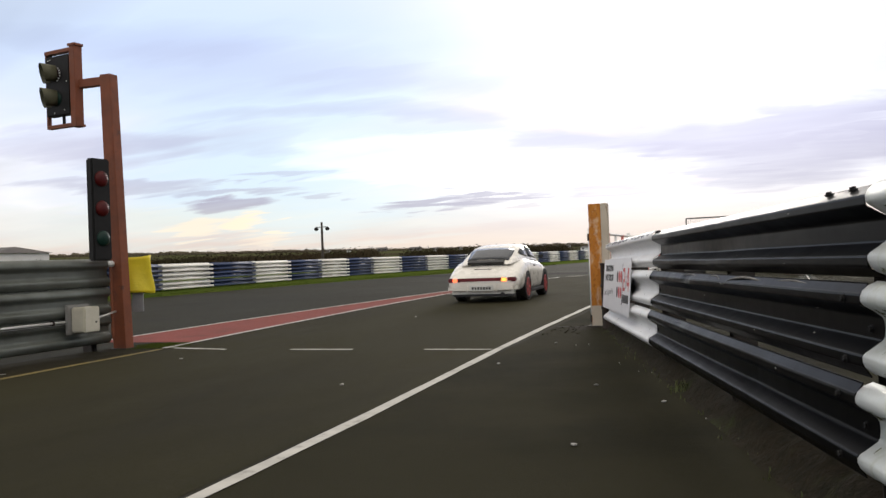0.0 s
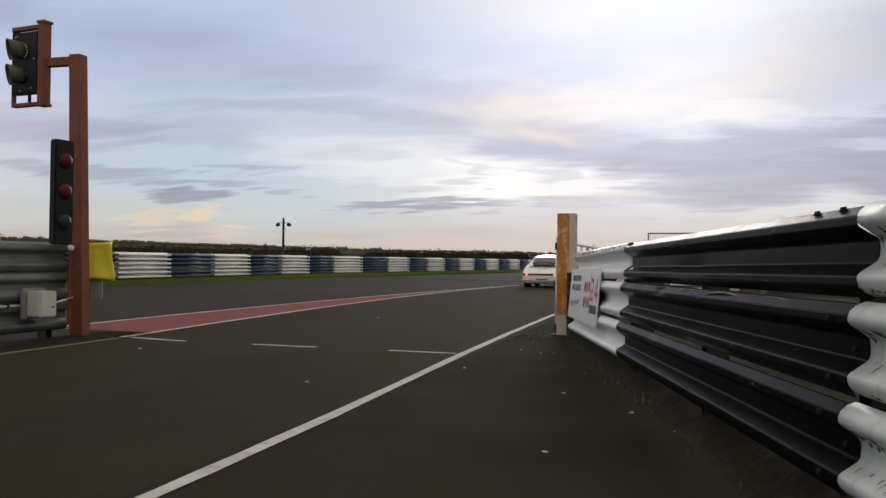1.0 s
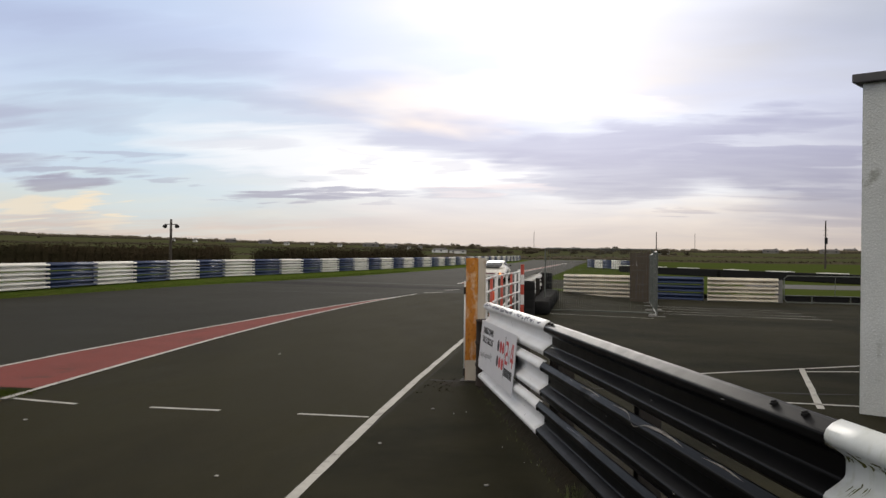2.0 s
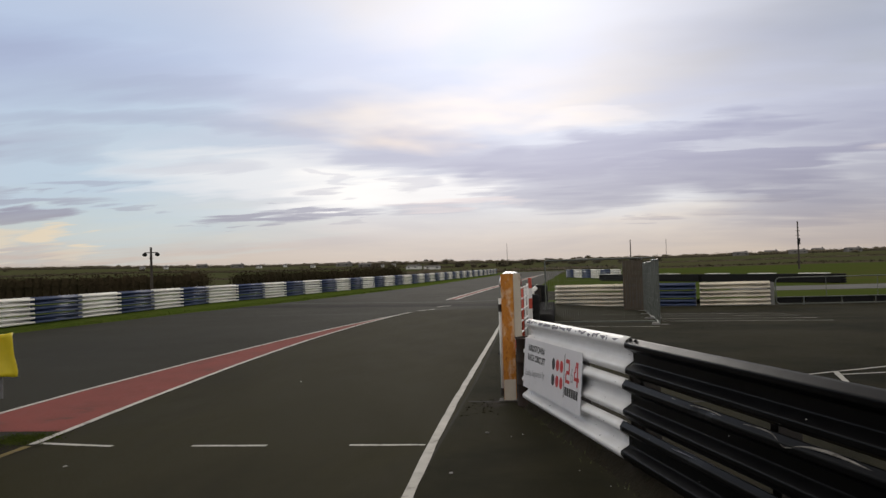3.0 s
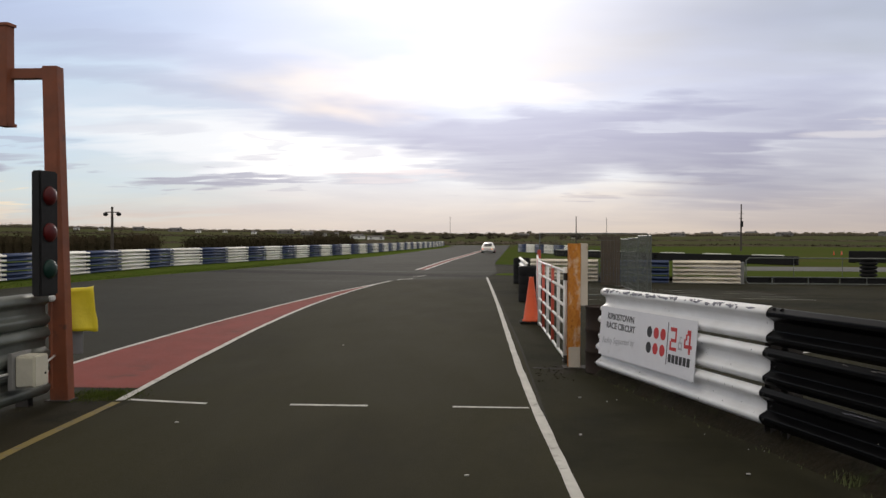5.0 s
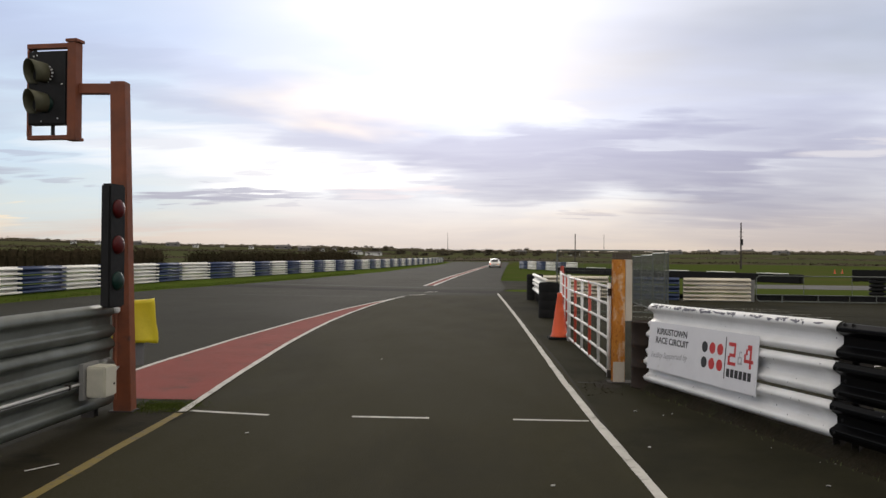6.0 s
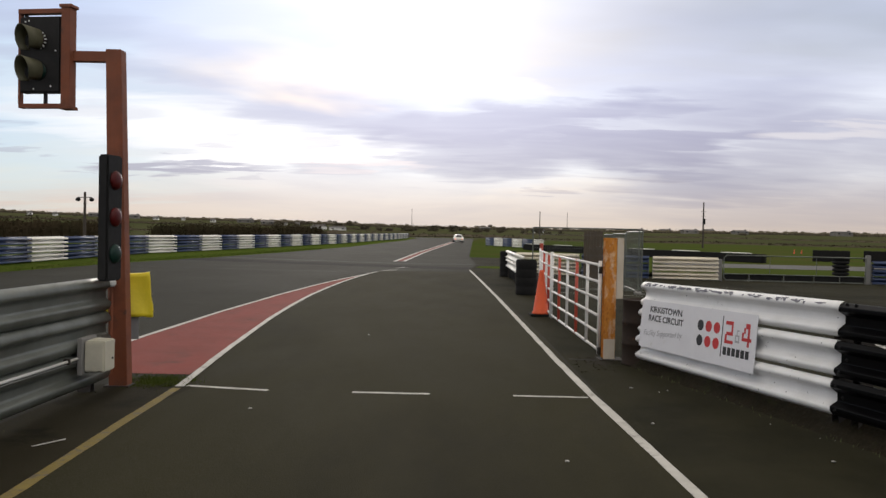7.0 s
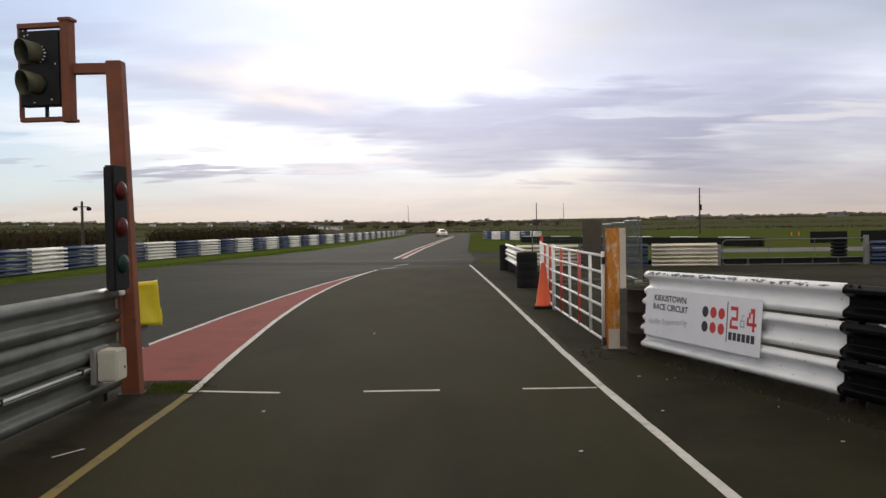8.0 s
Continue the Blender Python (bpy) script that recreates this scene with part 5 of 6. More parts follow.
def build_distance():
    rnd = random.Random(5)
    pole(-20.9, 40.4, 3.62, "dark timber lamp post with two lanterns", ((3.3, 0.42), (2.95, 0.1)), True)
    pole(21.66, 180, 6.7, "dark timber utility pole beyond the infield")
    p = pole(39.8, 120, 7.0, "dark timber utility pole with a transformer", ((5.6, 0.35), (4.9, 0.3)))
    part("transformer", cyl(nb(), (0.0, -0.32, 3.6), (0.0, -0.32, 4.5), 0.22), SIGNAL_BODY, p)
    for x, y, h in ((-16, 420, 7), (60, 400, 6)):
        pole(x, y, h + 6, "thin far utility pole on the skyline")

    def leafy(bm, c, r, n, size):
        """A crown of many small tilted leaf clumps."""
        for _ in range(n):
            d = Vector((rnd.gauss(0, 1), rnd.gauss(0, 1), rnd.gauss(0, 0.8))).normalized() * rnd.uniform(0.35, 1.0)
            o = Vector(c) + Vector((d.x * r[0], d.y * r[1], d.z * r[2]))
            a = Vector((rnd.uniform(-1, 1), rnd.uniform(-1, 1), rnd.uniform(-1, 1))) * size
            b = Vector((rnd.uniform(-1, 1), rnd.uniform(-1, 1), rnd.uniform(-1, 1))) * size
            vs = [bm.verts.new(o + q) for q in (a, b, -a, -b * 0.8)]
            bm.faces.new(vs)

    # hedges behind the track barrier
    for pts, h, w in (([(-80, 62), (-52, 66), (-30, 72)], 2.5, 2.4), ([(-28, 74), (-20, 84), (-15, 96)], 2.3, 2.0), ([(-110, 40), (-82, 60)], 2.5, 2.2)):
        hd = tagged(empty("hedge"), "dense dark bare winter hedge behind the track", "hedge", "field hedges")
        bm = nb()
        for a, b in zip(pts, pts[1:]):
            k = int((Vector(b) - Vector(a)).length / 0.8)
            for i in range(k):
                p = Vector(a).lerp(Vector(b), i / k)
                leafy(bm, (p.x, p.y, h * 0.5), (1.25, w * 0.5, h * 0.5 * rnd.uniform(0.9, 1.05)), 420, 0.085)
                lathe(bm, [(0.55, 0), (0.6, h * 0.5), (0.35, h * 0.80 * rnd.uniform(0.9, 1.05))], 6, pose(p.x, p.y, 0, 0, 0, rnd.uniform(0, 60)))
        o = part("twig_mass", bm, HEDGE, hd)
        o["kind"] = "stuff"
    # trees and scrub along the skyline
    kinds = []
    for v in range(4):
        t = tagged(empty("tree", pose(0, 0, -50)), "dark bare far tree on the hill line", "tree", "skyline trees")
        bm = nb()
        cyl(bm, (0, 0, 0), (0.1, 0, 1.4), 0.3, 0.18, 6)
        for i in range(5):
            a = i * 1.3 + v
            cyl(bm, (0.1, 0, 1.2), (math.cos(a) * 2.0, math.sin(a) * 2.0, 2.9 + 0.4 * (i % 2)), 0.14, 0.05, 5)
        part("trunk", bm, POLE, t)
        bm = nb()
        for i in range(7):
            leafy(bm, (rnd.uniform(-2.2, 2.2), rnd.uniform(-2.2, 2.2), rnd.uniform(1.2, 3.6)), (2.0, 2.0, 1.2), 70, 0.36)
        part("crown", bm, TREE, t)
        kinds.append(t)
    for i in range(84):
        az = rnd.uniform(-0.62, 0.56) if i % 2 else rnd.gauss(-0.05, 0.09)
        r = rnd.uniform(330, 480)
        x, y = r * math.sin(az), r * math.cos(az)
        sc = rnd.uniform(0.4, 0.75) if -0.2 < az < 0.12 else rnd.uniform(0.2, 0.42)
        t = copy_thing(kinds[i % 4], pose(x, y, hill(x, y) - 0.4, 0, 0, rnd.uniform(0, 360)) @ Matrix.Scale(sc, 4))
        t.scale = (sc, sc, sc * rnd.uniform(0.7, 1.0))
    for i, t in enumerate(kinds):
        x, y = -60 + i * 37, 330 + 9 * i
        t.matrix_basis = pose(x, y, hill(x, y) - 0.4, 0, 0, 40 * i) @ Matrix.Scale(0.42, 4)
    # scrub belts
    for r0, az0, az1, hh in ((260, -0.75, -0.2, 0.8), (235, -0.16, 0.10, 1.5), (215, 0.12, 0.62, 0.7), (330, 0.1, 0.62, 0.9), (360, -0.8, -0.1, 1.1), (455, -0.85, -0.18, 1.8), (440, -0.2, 0.68, 2.2)):
        sc = tagged(empty("scrub"), "dark belt of far hedgerow scrub", "hedgerow", "far hedgerows", kind="stuff")
        bm = nb()
        n = int((az1 - az0) * r0 / 1.6)
        for i in range(n):
            az = az0 + (az1 - az0) * i / n
            r = r0 + 8 * math.sin(az * 23)
            hk = hh * (0.85 + 0.5 * abs(noise.noise((az * 31, r0 * 0.1, 0.0))) + 0.3 * noise.noise((az * 140, r0, 1.0)))
            x, y = r * math.sin(az), r * math.cos(az)
            lathe(bm, [(1.5, 0), (1.6, hk * 0.45), (0.8, hk * rnd.uniform(0.6, 0.95))], 6, pose(x, y, hill(x, y) - 0.3, 0, 0, rnd.uniform(0, 60)))
            leafy(bm, (x, y, hill(x, y) + hk * 0.35), (1.6, 1.6, hk * rnd.uniform(0.4, 0.7)), 40, 0.22)
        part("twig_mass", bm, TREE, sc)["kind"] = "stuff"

    def house(x, y, w, d, h, rise, rz, label, paint):
        w, d, h, rise = w * 0.6, d * 0.6, h * 0.38, rise * 0.36
        z = hill(x, y)
        hs = tagged(empty("house", pose(x, y, z, 0, 0, rz)), label, "house", "far houses")
        part("wall", box(nb(), -w / 2, -d / 2, -1, w / 2, d / 2, h), paint, hs)
        bm = nb()
        vs = [bm.verts.new(c) for c in ((-w / 2 - 0.2, -d / 2 - 0.2, h), (w / 2 + 0.2, -d / 2 - 0.2, h), (w / 2 + 0.2, d / 2 + 0.2, h), (-w / 2 - 0.2, d / 2 + 0.2, h), (-w / 2, 0, h + rise), (w / 2, 0, h + rise))]
        for f in ((0, 1, 5, 4), (2, 3, 4, 5), (1, 2, 5), (0, 4, 3), (0, 3, 2, 1)):
            bm.faces.new([vs[i] for i in f])
        part("roof", bm, HOUSE_ROOF, hs)
        pane = min(0.4, w * 0.12)
        for sx in (-0.3, 0.3):
            part("window", box(nb(), sx * w - pane, -d / 2 - 0.05, h * 0.4, sx * w + pane, -d / 2 - 0.001, h * 0.85), CAR_GLASS, hs)
        part("chimney", box(nb(), w * 0.34, -w * 0.05, h, w * 0.44, w * 0.05, h + rise + 0.35), HOUSE_ROOF, hs)

    for az, r, w, d, h, ri, rz in ((-0.128, 330, 11, 6, 2.6, 1.6, 10), (-0.15, 340, 9, 6, 3, 2, -20), (-0.21, 400, 10, 7, 3.2, 2.2, 15), (-0.235, 420, 12, 7, 3.5, 2.4, -8), (-0.36, 430, 10, 7, 3.2, 2, 5),
                                    (-0.40, 440, 9, 7, 3.2, 2, 25), (0.23, 430, 11, 7, 3, 2.2, 5), (0.262, 440, 10, 7, 3, 2.2, -12), (0.29, 435, 13, 7, 3, 2.2, 8), (0.31, 450, 9, 7, 3.4, 2.2, 0),
                                    (0.345, 440, 12, 7, 3, 2, 12), (0.45, 430, 14, 8, 4.5, 1.2, 4), (0.115, 380, 8, 6, 2.6, 1.6, 0), (0.05, 420, 9, 6, 2.8, 1.8, 9),
                                    (-0.465, 420, 3.6, 3, 2.4, 2.0, 5), (-0.44, 425, 3.0, 3, 2.4, 2.0, -9), (-0.335, 415, 4.0, 3, 2.6, 2.0, 0), (-0.305, 430, 3.0, 3, 2.4, 2.0, 12), (-0.272, 410, 3.4, 3, 2.4, 2.0, -6), (-0.19, 390, 4.0, 3, 2.4, 2.0, 4), (-0.175, 395, 3.2, 3, 2.4, 2.0, 14)):
        white = az in (-0.128, -0.15, 0.115) or w < 8
        house(r * math.sin(az), r * math.cos(az), w, d, h, ri, rz, "small whitewashed far house" if white else "small far house darkened to a silhouette, with a dark pitched roof", HOUSE_WHITE if white else HOUSE_DARK)


# ---- the car ----
def build_car():
    car = tagged(empty("car"), "ivory white rear-engined sports coupe with red wheels, lamps lit", "car")
    st = [(-2.14, 0.66, 0.30, 0.53), (-2.10, 0.77, 0.24, 0.60), (-1.95, 0.815, 0.22, 0.69), (-1.7, 0.835, 0.22, 0.80), (-1.3, 0.838, 0.22, 0.93), (-0.95, 0.835, 0.20, 0.98), (-0.5, 0.815, 0.19, 0.97),
          (0.1, 0.80, 0.19, 0.94), (0.7, 0.80, 0.19, 0.90), (1.15, 0.80, 0.2, 0.84), (1.55, 0.785, 0.2, 0.76), (1.9, 0.72, 0.22, 0.66), (2.06, 0.62, 0.26, 0.56), (2.11, 0.45, 0.32, 0.50)]
    bm = nb()
    rings = []
    for y, w, zb, zs in st:
        mid = (zb + zs) / 2
        half = [(0.0, zb), (w * 0.8, zb), (w * 0.97, zb + 0.09), (w, mid), (w * 0.985, zs - 0.15), (w * 0.90, zs - 0.04), (w * 0.62, zs + 0.005), (0.0, zs + 0.02)]
        pts = half + [(-x, z) for x, z in half[-2:0:-1]]
        rings.append([bm.verts.new((x, y, z)) for x, z in pts])
    n = len(rings[0])
    for a, b in zip(rings, rings[1:]):
        for j in range(n):
            bm.faces.new((a[j], a[(j + 1) % n], b[(j + 1) % n], b[j]))
    bm.faces.new(rings[0])
    bm.faces.new(rings[-1])
    body = part("body", bm, CAR_PAINT, car, smooth=True)
    body.modifiers.new("soft", "SUBSURF").levels = 2
    body.modifiers["soft"].render_levels = 2
    # greenhouse: stations from the tail of the roof to the windscreen's foot
    gs = [(-1.72, 0.50, 0.56, 0.865, 0.85), (-1.45, 0.50, 0.63, 0.985, 0.93), (-1.0, 0.52, 0.69, 1.165, 0.96), (-0.55, 0.535, 0.70, 1.275, 0.96), (-0.1, 0.54, 0.70, 1.31, 0.94), (0.25, 0.53, 0.70, 1.285, 0.93),
          (0.55, 0.52, 0.69, 1.17, 0.91), (0.85, 0.53, 0.68, 1.0, 0.89), (1.05, 0.55, 0.66, 0.885, 0.87)]

    def hood_ring(y, wt, wb, zt, zb):
        side = [(wb, zb - 0.03), (wb * 0.35 + wt * 0.65 + 0.015, zb * 0.35 + zt * 0.65), (wt, zt - 0.045), (wt * 0.8, zt - 0.008), (wt * 0.4, zt), (0, zt + 0.004)]
        return side + [(-x, z) for x, z in side[-2::-1]]

    bm = nb()
    rings = [[bm.verts.new((x, g[0], z)) for x, z in hood_ring(*g)] for g in gs]
    for a, b in zip(rings, rings[1:]):
        for j in range(len(a) - 1):
            bm.faces.new((a[j], a[j + 1], b[j + 1], b[j]))
    roof = part("roof", bm, CAR_PAINT, car, smooth=True)
    roof.modifiers.new("soft", "SUBSURF").levels = 2
    roof.modifiers["soft"].render_levels = 2

    def lerp_ring(y):
        for g, h in zip(gs, gs[1:]):
            if g[0] <= y <= h[0]:
                k = (y - g[0]) / (h[0] - g[0])
                return [(a[0] * (1 - k) + b[0] * k, a[1] * (1 - k) + b[1] * k) for a, b in zip(hood_ring(*g), hood_ring(*h))]

    def glass(name, quad, off, mat=CAR_GLASS, label="dark glass"):
        """A pane over a patch of the greenhouse: ys along it, and where across it lies."""
        bm = nb()
        rows = []
        for y, lo, hi in quad:
            r = lerp_ring(y)
            row = []
            for i in range(7):
                u = lo + (hi - lo) * i / 6
                j = min(int(u), len(r) - 2)
                k = u - j
                x, z = (r[j][0] * (1 - k) + r[j + 1][0] * k, r[j][1] * (1 - k) + r[j + 1][1] * k)
                row.append(bm.verts.new((x + off[0], y + off[1], z + off[2])))
            rows.append(row)
        for a, b in zip(rows, rows[1:]):
            for j in range(6):
                bm.faces.new((a[j], a[j + 1], b[j + 1], b[j]))
        o = part(name, bm, mat, car, label, True)
        sol = o.modifiers.new("thick", "SOLIDIFY")
        sol.thickness = 0.006
        return o

    glass("window_trim", [(-1.535, 2.2, 7.8), (-1.42, 2.0, 8.0), (-1.0, 2.15, 7.85), (-0.82, 2.35, 7.65)], (0, -0.002, 0.004), CAR_BLACK, "black rubber surround")
    glass("rear_window", [(-1.50, 2.3, 7.7), (-1.40, 2.15, 7.85), (-1.0, 2.28, 7.72), (-0.86, 2.45, 7.55)], (0, -0.006, 0.010))
    glass("windscreen", [(0.36, 2.4, 7.6), (0.6, 2.2, 7.8), (0.95, 2.2, 7.8)], (0, 0.006, 0.010))
    glass("side_window", [(-0.95, 0.75, 1.3), (-0.62, 0.3, 1.75), (-0.42, 0.25, 1.85)], (0.012, 0, 0.003))
    glass("side_window", [(-0.34, 0.25, 1.85), (0.1, 0.25, 1.85), (0.5, 0.3, 1.6), (0.72, 0.35, 0.9)], (0.012, 0, 0.003))
    glass("side_window", [(-0.95, 9.25, 8.7), (-0.62, 9.7, 8.25), (-0.42, 9.75, 8.15)], (-0.012, 0, 0.003))
    glass("side_window", [(-0.34, 9.75, 8.15), (0.1, 9.75, 8.15), (0.5, 9.7, 8.4), (0.72, 9.65, 9.1)], (-0.012, 0, 0.003))
    # tail
    bm = nb()
    box(bm, -0.79, -2.155, 0.20, 0.79, -1.80, 0.455, 0.09)
    part("rear_bumper", bm, CAR_PAINT, car)
    part("valance", box(nb(), -0.70, -2.08, 0.15, 0.70, -1.85, 0.2199, 0.02), CAR_BLACK, car, "black lower valance")
    part("reflector", box(nb(), -0.56, -2.145, 0.470, 0.56, -2.02, 0.555, 0.015), CAR_REFLECTOR, car, "dark red reflector strip")
    part("tail_lamp", box(nb(), -0.66, -2.150, 0.475, -0.5601, -2.05, 0.55, 0.015), TAIL_RED, car, "lit red tail lamp")
    part("tail_lamp", box(nb(), -0.77, -2.135, 0.465, -0.6601, -1.98, 0.56, 0.02), CAR_REFLECTOR, car, "red tail lamp")
    part("tail_lamp", box(nb(), 0.45, -2.152, 0.475, 0.56, -2.1451, 0.55, 0.003), TAIL_AMBER, car, "lit amber lamp")
    part("tail_lamp", box(nb(), 0.5601, -2.135, 0.465, 0.77, -1.98, 0.56, 0.02), CAR_REFLECTOR, car, "red tail lamp")
    part("grille", box(nb(), -0.42, -0.012, -0.070, 0.42, 0.030, 0.070, 0.010, Matrix.Translation((0, -1.683, 0.906)) @ Matrix.Rotation(radians(-64), 4, "X")), CAR_BLACK, car, "black engine grille")
    part("badge", box(nb(), -0.2, -2.0, 0.735, 0.2, -1.985, 0.75), CAR_BLACK, car)
    plate = part("number_plate", box(nb(), -0.27, -2.172, 0.27, 0.27, -2.1551, 0.39, 0.003), PLATE, car, "white plate with plain dark bars")
    for i in range(7):
        part("bar", box(nb(), -0.22 + i * 0.064, -2.1745, 0.30, -0.22 + i * 0.064 + 0.042, -2.1721, 0.36), CAR_BLACK, plate)
    for sx in (-0.33, 0.33):
        part("bumperette", box(nb(), sx - 0.02, -2.178, 0.25, sx + 0.02, -2.1551, 0.40, 0.008), CAR_PAINT, car)
    part("exhaust", cyl(nb(), (0.45, -2.14, 0.19), (0.45, -1.88, 0.19), 0.045, n=16), CAR_BLACK, car)
    for sx in (-1, 1):
        part("mirror", box(nb(), min(sx * 0.78, sx * 0.90), 0.44, 0.93, max(sx * 0.78, sx * 0.90), 0.52, 1.02, 0.02), CAR_BLACK, car)
        part("sill", box(nb(), sx * 0.78 - 0.04, -0.75, 0.17, sx * 0.78 + 0.04, 0.85, 0.26, 0.02), CAR_BLACK, car)
        part("door_handle", box(nb(), sx * 0.815 - 0.015, -0.32, 0.76, sx * 0.815 + 0.015, -0.16, 0.79, 0.006), CAR_BLACK, car)
        for y in (-1.14, 1.13):
            bm = cyl(nb(), (sx * 0.60, y, 0.34), (sx * (0.838 if y < 0 else 0.806), y, 0.34), 0.332, n=32)
            part("wheel_arch", bm, CAR_BLACK, car, "dark wheel arch")
    wheels = []
    for sx in (-1, 1):
        for y in (-1.14, 1.13):
            w = new("wheel")
            w.parent = car
            w.matrix_basis = pose(sx * (0.735 if y < 0 else 0.705), y, 0.31)
            t = Matrix.Rotation(radians(90), 4, "Y")
            bm = lathe(nb(), [(0.20, -0.10), (0.28, -0.105), (0.305, -0.085), (0.312, 0), (0.305, 0.085), (0.28, 0.105), (0.20, 0.10)], 32, t)
            part("tyre", bm, RUBBER, w, "black tyre", True)
            bm = nb()
            lathe(bm, [(0.205, 0.06), (0.205, 0.108), (0.185, 0.112), (0.175, 0.085), (0.06, 0.075), (0.05, 0.10), (0.02, 0.104)], 28, t if sx > 0 else Matrix.Rotation(radians(-90), 4, "Y"))
            for i in range(5):
                a = 2 * math.pi * i / 5
                box(bm, -0.03, 0.05, 0.085, 0.03, 0.185, 0.106, 0, (t if sx > 0 else Matrix.Rotation(radians(-90), 4, "Y")) @ Matrix.Rotation(a, 4, "Z"))
            part("rim", bm, RIM_RED, w, "red painted rim")
            wheels.append(w)
    return car, wheels


# ---- small ground litter ----
def build_litter():
    rnd = random.Random(11)
    spots = [(3.22, -2.42), (3.41, -4.49), (3.78, -3.11), (-1.72, -0.91), (1.1, -2.57), (2.1, -1.2), (2.3, 0.6), (-1.1, 5.0)]
    for x, y in spots:
        bm = nb()
        bmesh.ops.create_icosphere(bm, subdivisions=1, radius=1)
        for v in bm.verts:
            v.co = Vector((v.co.x * 0.025 * rnd.uniform(0.7, 1.3), v.co.y * 0.018 * rnd.uniform(0.7, 1.3), 0.008 + 0.008 * v.co.z))
        o = put("pebble", bm, STONE)
        o.matrix_basis = pose(x, y, 0, 0, 0, rnd.uniform(0, 360))
        tagged(o, "small pale pebble on dark asphalt", "pebble", "loose pebbles")
    bm = nb()
    for i in range(20):
        u = rnd.random()
        base = Vector(RB0).lerp(Vector(RB3), u)
        x, y = base.x + rnd.gauss(-0.12, 0.25), base.y + rnd.gauss(0, 0.1)
        s = rnd.uniform(0.002, 0.005)
        bmesh.ops.create_cube(bm, size=s * 2, matrix=pose(x, y, s * 0.6, rnd.uniform(0, 40), 20, rnd.uniform(0, 360)))
    tagged(put("grit", bm, STONE), "fine loose grit along the barrier foot", "grit", kind="stuff")
    # broken asphalt by the gate post
    bm = nb()
    bm.faces.new([bm.verts.new((2.26 + math.cos(k * 0.45) * rnd.uniform(0.08, 0.26), 2.60 + math.sin(k * 0.45) * rnd.uniform(0.15, 0.5), 0.003)) for k in range(14)])
    bm2 = nb()
    bm2.faces.new([bm2.verts.new((-3.06 + math.cos(k * 0.45) * rnd.uniform(0.24, 0.34), 0.44 + math.sin(k * 0.45) * rnd.uniform(0.3, 0.42), 0.0065)) for k in range(14)])
    structure(put("grass_patch", bm2, MOULD), "small patch of soil and turf round the signal foot", "grass")
    structure(put("soil_patch", bm, MOULD), "patch of crumbled wet soil on the asphalt", "soil")
    bm = nb()
    for i in range(90):
        x, y, r = rnd.gauss(2.12, 0.14), rnd.gauss(2.45, 0.42), rnd.uniform(0.004, 0.007) if i % 3 else rnd.uniform(0.008, 0.016)
        g = bmesh.ops.create_icosphere(bm, subdivisions=1, radius=r)
        for v in g["verts"]:
            v.co = Vector((v.co.x * rnd.uniform(0.8, 1.7), v.co.y * rnd.uniform(0.8, 1.7), v.co.z * 0.55)) + Vector((x, y, r * 0.3))
    tagged(put("rubble", bm, MOULD), "crumbled asphalt fragments at the gate post", "rubble", kind="stuff")

    def blades(name, label, area, n, hmin, hmax, mat):
        vs, fs = [], []
        for i in range(n):
            x, y = area()
            h, a, lean = rnd.uniform(hmin, hmax), rnd.uniform(0, 6.28), rnd.uniform(0.1, 0.6)
            w = 0.004 + h * 0.03
            dx, dy = math.cos(a), math.sin(a)
            k = len(vs)
            vs.extend(((x - dy * w, y + dx * w, 0), (x + dy * w, y - dx * w, 0), (x + dx * h * lean * 0.5 + dy * w * 0.6, y + dy * h * lean * 0.5 - dx * w * 0.6, h * 0.65),
                       (x + dx * h * lean, y + dy * h * lean, h)))
            fs.append((k, k + 1, k + 2))
            fs.append((k, k + 2, k + 3))
        me = bpy.data.meshes.new(name)
        me.from_pydata(vs, [], fs)
        me.materials.append(mat)
        tagged(new(name, me), label, "grass", kind="stuff")

    blades("grass", "short green grass tuft round the signal post", lambda: (rnd.gauss(-3.05, 0.17), rnd.gauss(0.42, 0.17)), 5200, 0.006, 0.026, VERGE)
    blades("weeds", "low weeds along the barrier foot", lambda: (lambda p: (p.x + rnd.gauss(-0.02, 0.06), p.y))(Vector(RB0).lerp(Vector(RB3), rnd.random() ** 1.3)), 420, 0.01, 0.04, LEAF)
    blades("weeds", "small weed clump beside the pit barrier", lambda: (rnd.gauss(3.93, 0.07), rnd.gauss(-2.62, 0.07)), 160, 0.03, 0.09, LEAF)
    blades("weeds", "low weeds along the grey barrier", lambda: (rnd.gauss(-3.52, 0.05), rnd.uniform(-6, 0)), 70, 0.006, 0.02, LEAF)

    def verge_spot():
        k = rnd.random() ** 1.6
        p = path_at(EDGE_L[1:8], k * 60)
        return p.x - rnd.uniform(0.0, 1.6), p.y

    blades("grass", "longer verge grass along the track edge", verge_spot, 14000, 0.05, 0.14, VERGE)


build_ground()
build_markings()
soil_bank()
build_signal()
build_gate_post()
build_gate()
build_mesh_fence()
build_tyre_walls()
build_buildings()
build_distance()
build_sign()
car, wheels = build_car()
build_litter()
build_pit_barriers()
build_track_barriers()


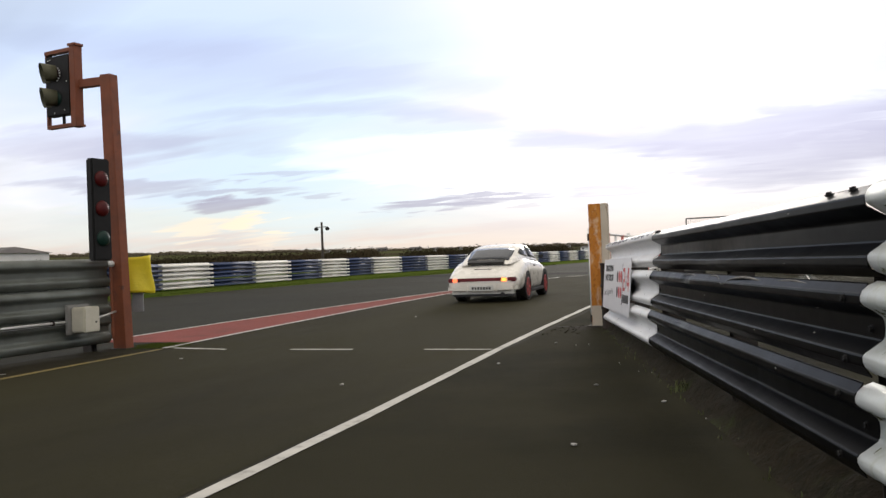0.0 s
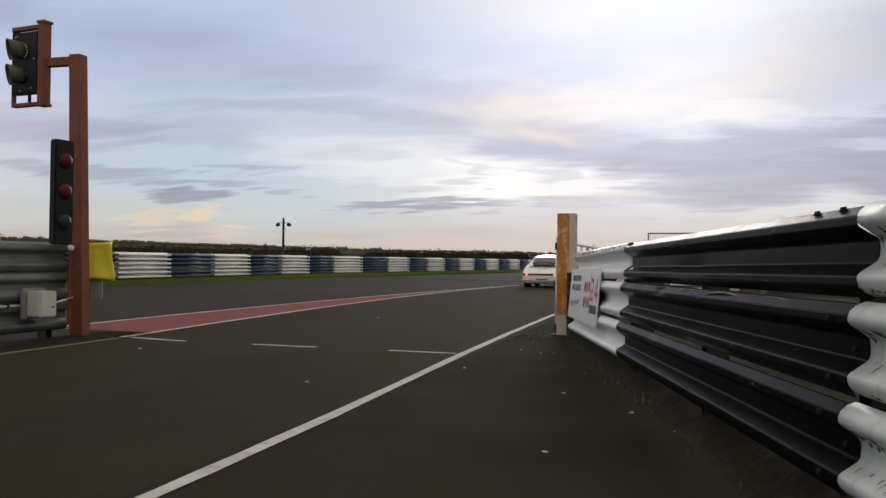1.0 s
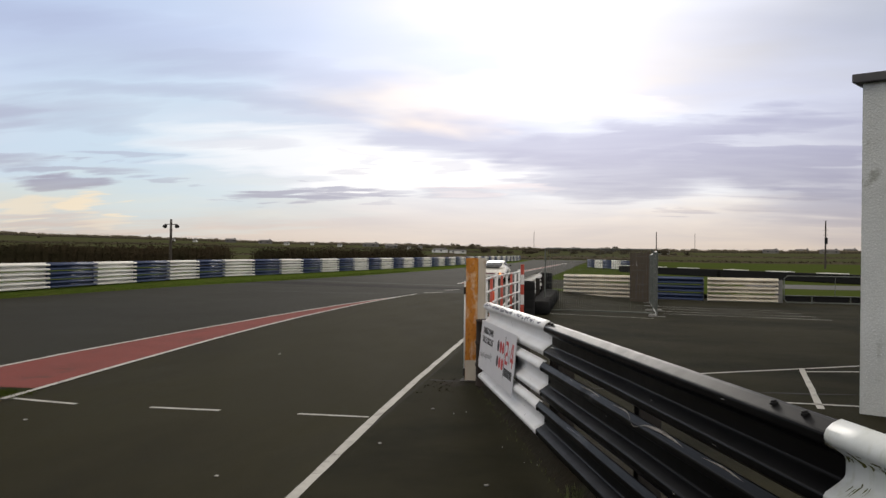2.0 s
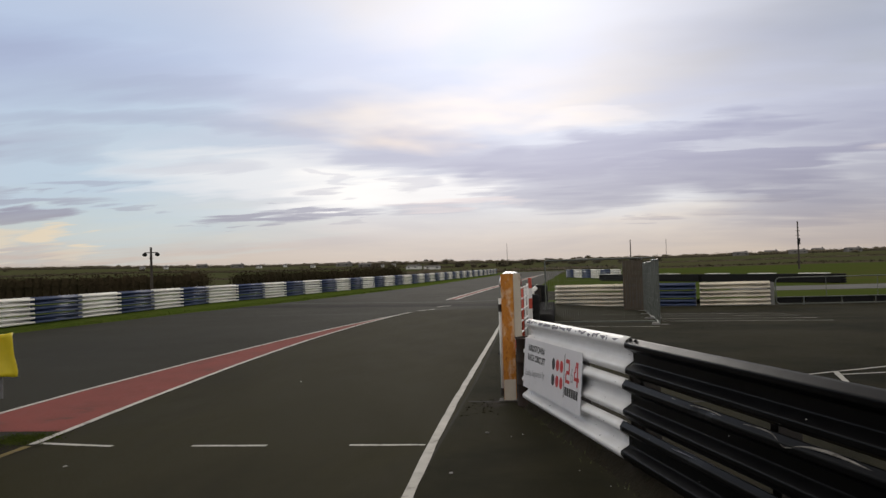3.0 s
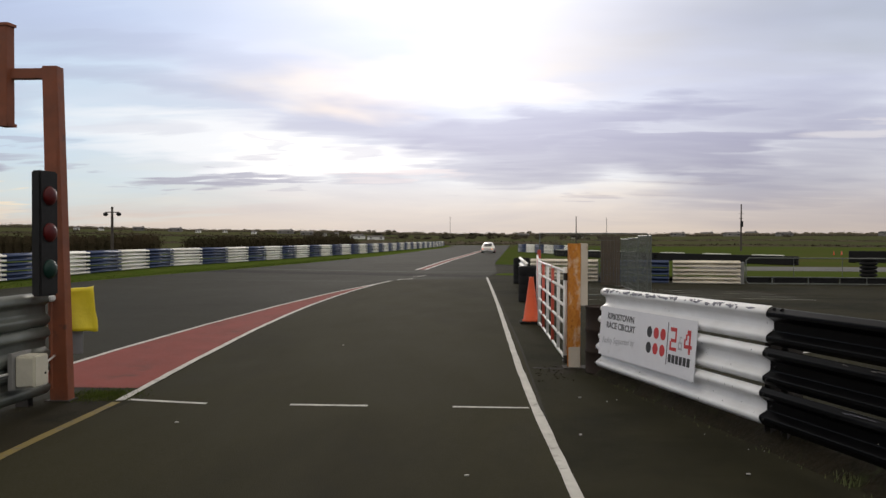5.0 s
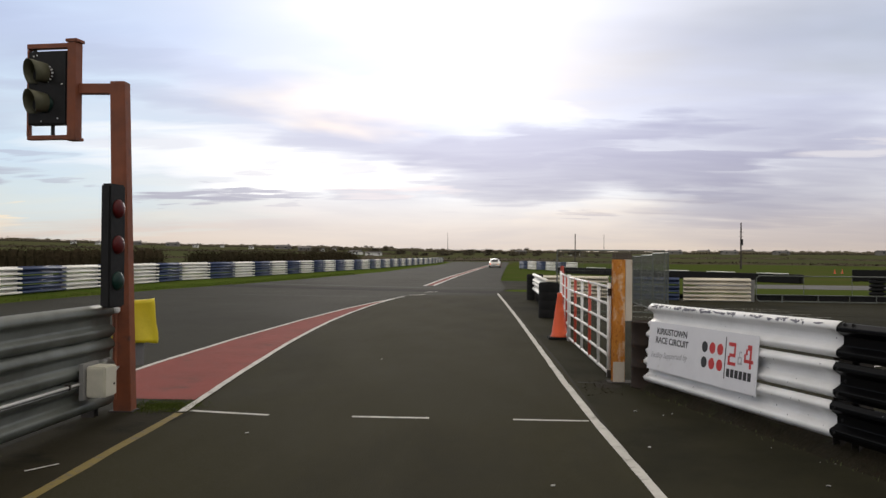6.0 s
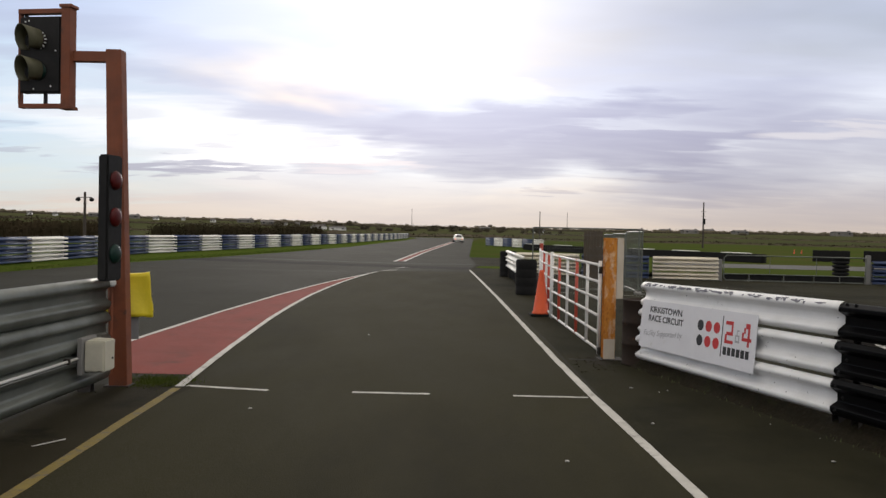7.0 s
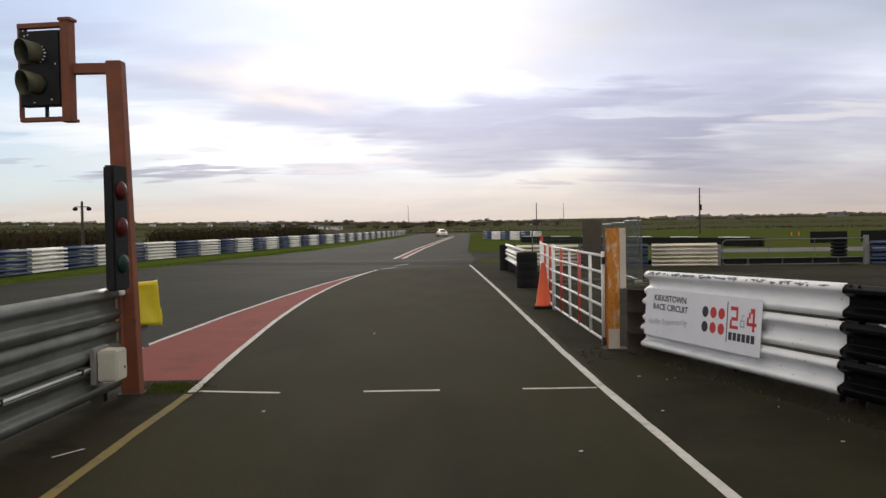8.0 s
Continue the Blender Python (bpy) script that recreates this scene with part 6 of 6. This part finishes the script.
def motions():
    rear = [(0.0, -0.95, 8.75), (0.5, -1.08, 15.3), (1.0, -1.22, 23.3), (1.5, -1.28, 32.2), (2.2, -0.85, 46.5), (3.5, 0.35, 71), (4.2, 0.95, 83), (5.5, 2.15, 103), (6.5, 2.85, 121), (7.0, 2.7, 129),
            (7.5, 1.9, 136), (8.0, 0.65, 143)]
    rows = []
    for i, (t, x, y) in enumerate(rear):
        a, b = rear[max(0, i - 1)], rear[min(len(rear) - 1, i + 1)]
        turn = math.degrees(math.atan2(-(b[1] - a[1]), b[2] - a[2]))
        if i == 0:
            turn = 1.5
        u = Vector((-math.sin(radians(turn)), math.cos(radians(turn))))
        rows.append((t, pose(x + u.x * 2.13, y + u.y * 2.13, 0.0, 0, 0, turn)))
    walk(car, rows)
    for w in wheels:
        at = tuple(w.matrix_basis.translation)
        walk(w, [(i / 30, pose(*at, -(80 * i % 360), 0, 0)) for i in range(241)])


motions()
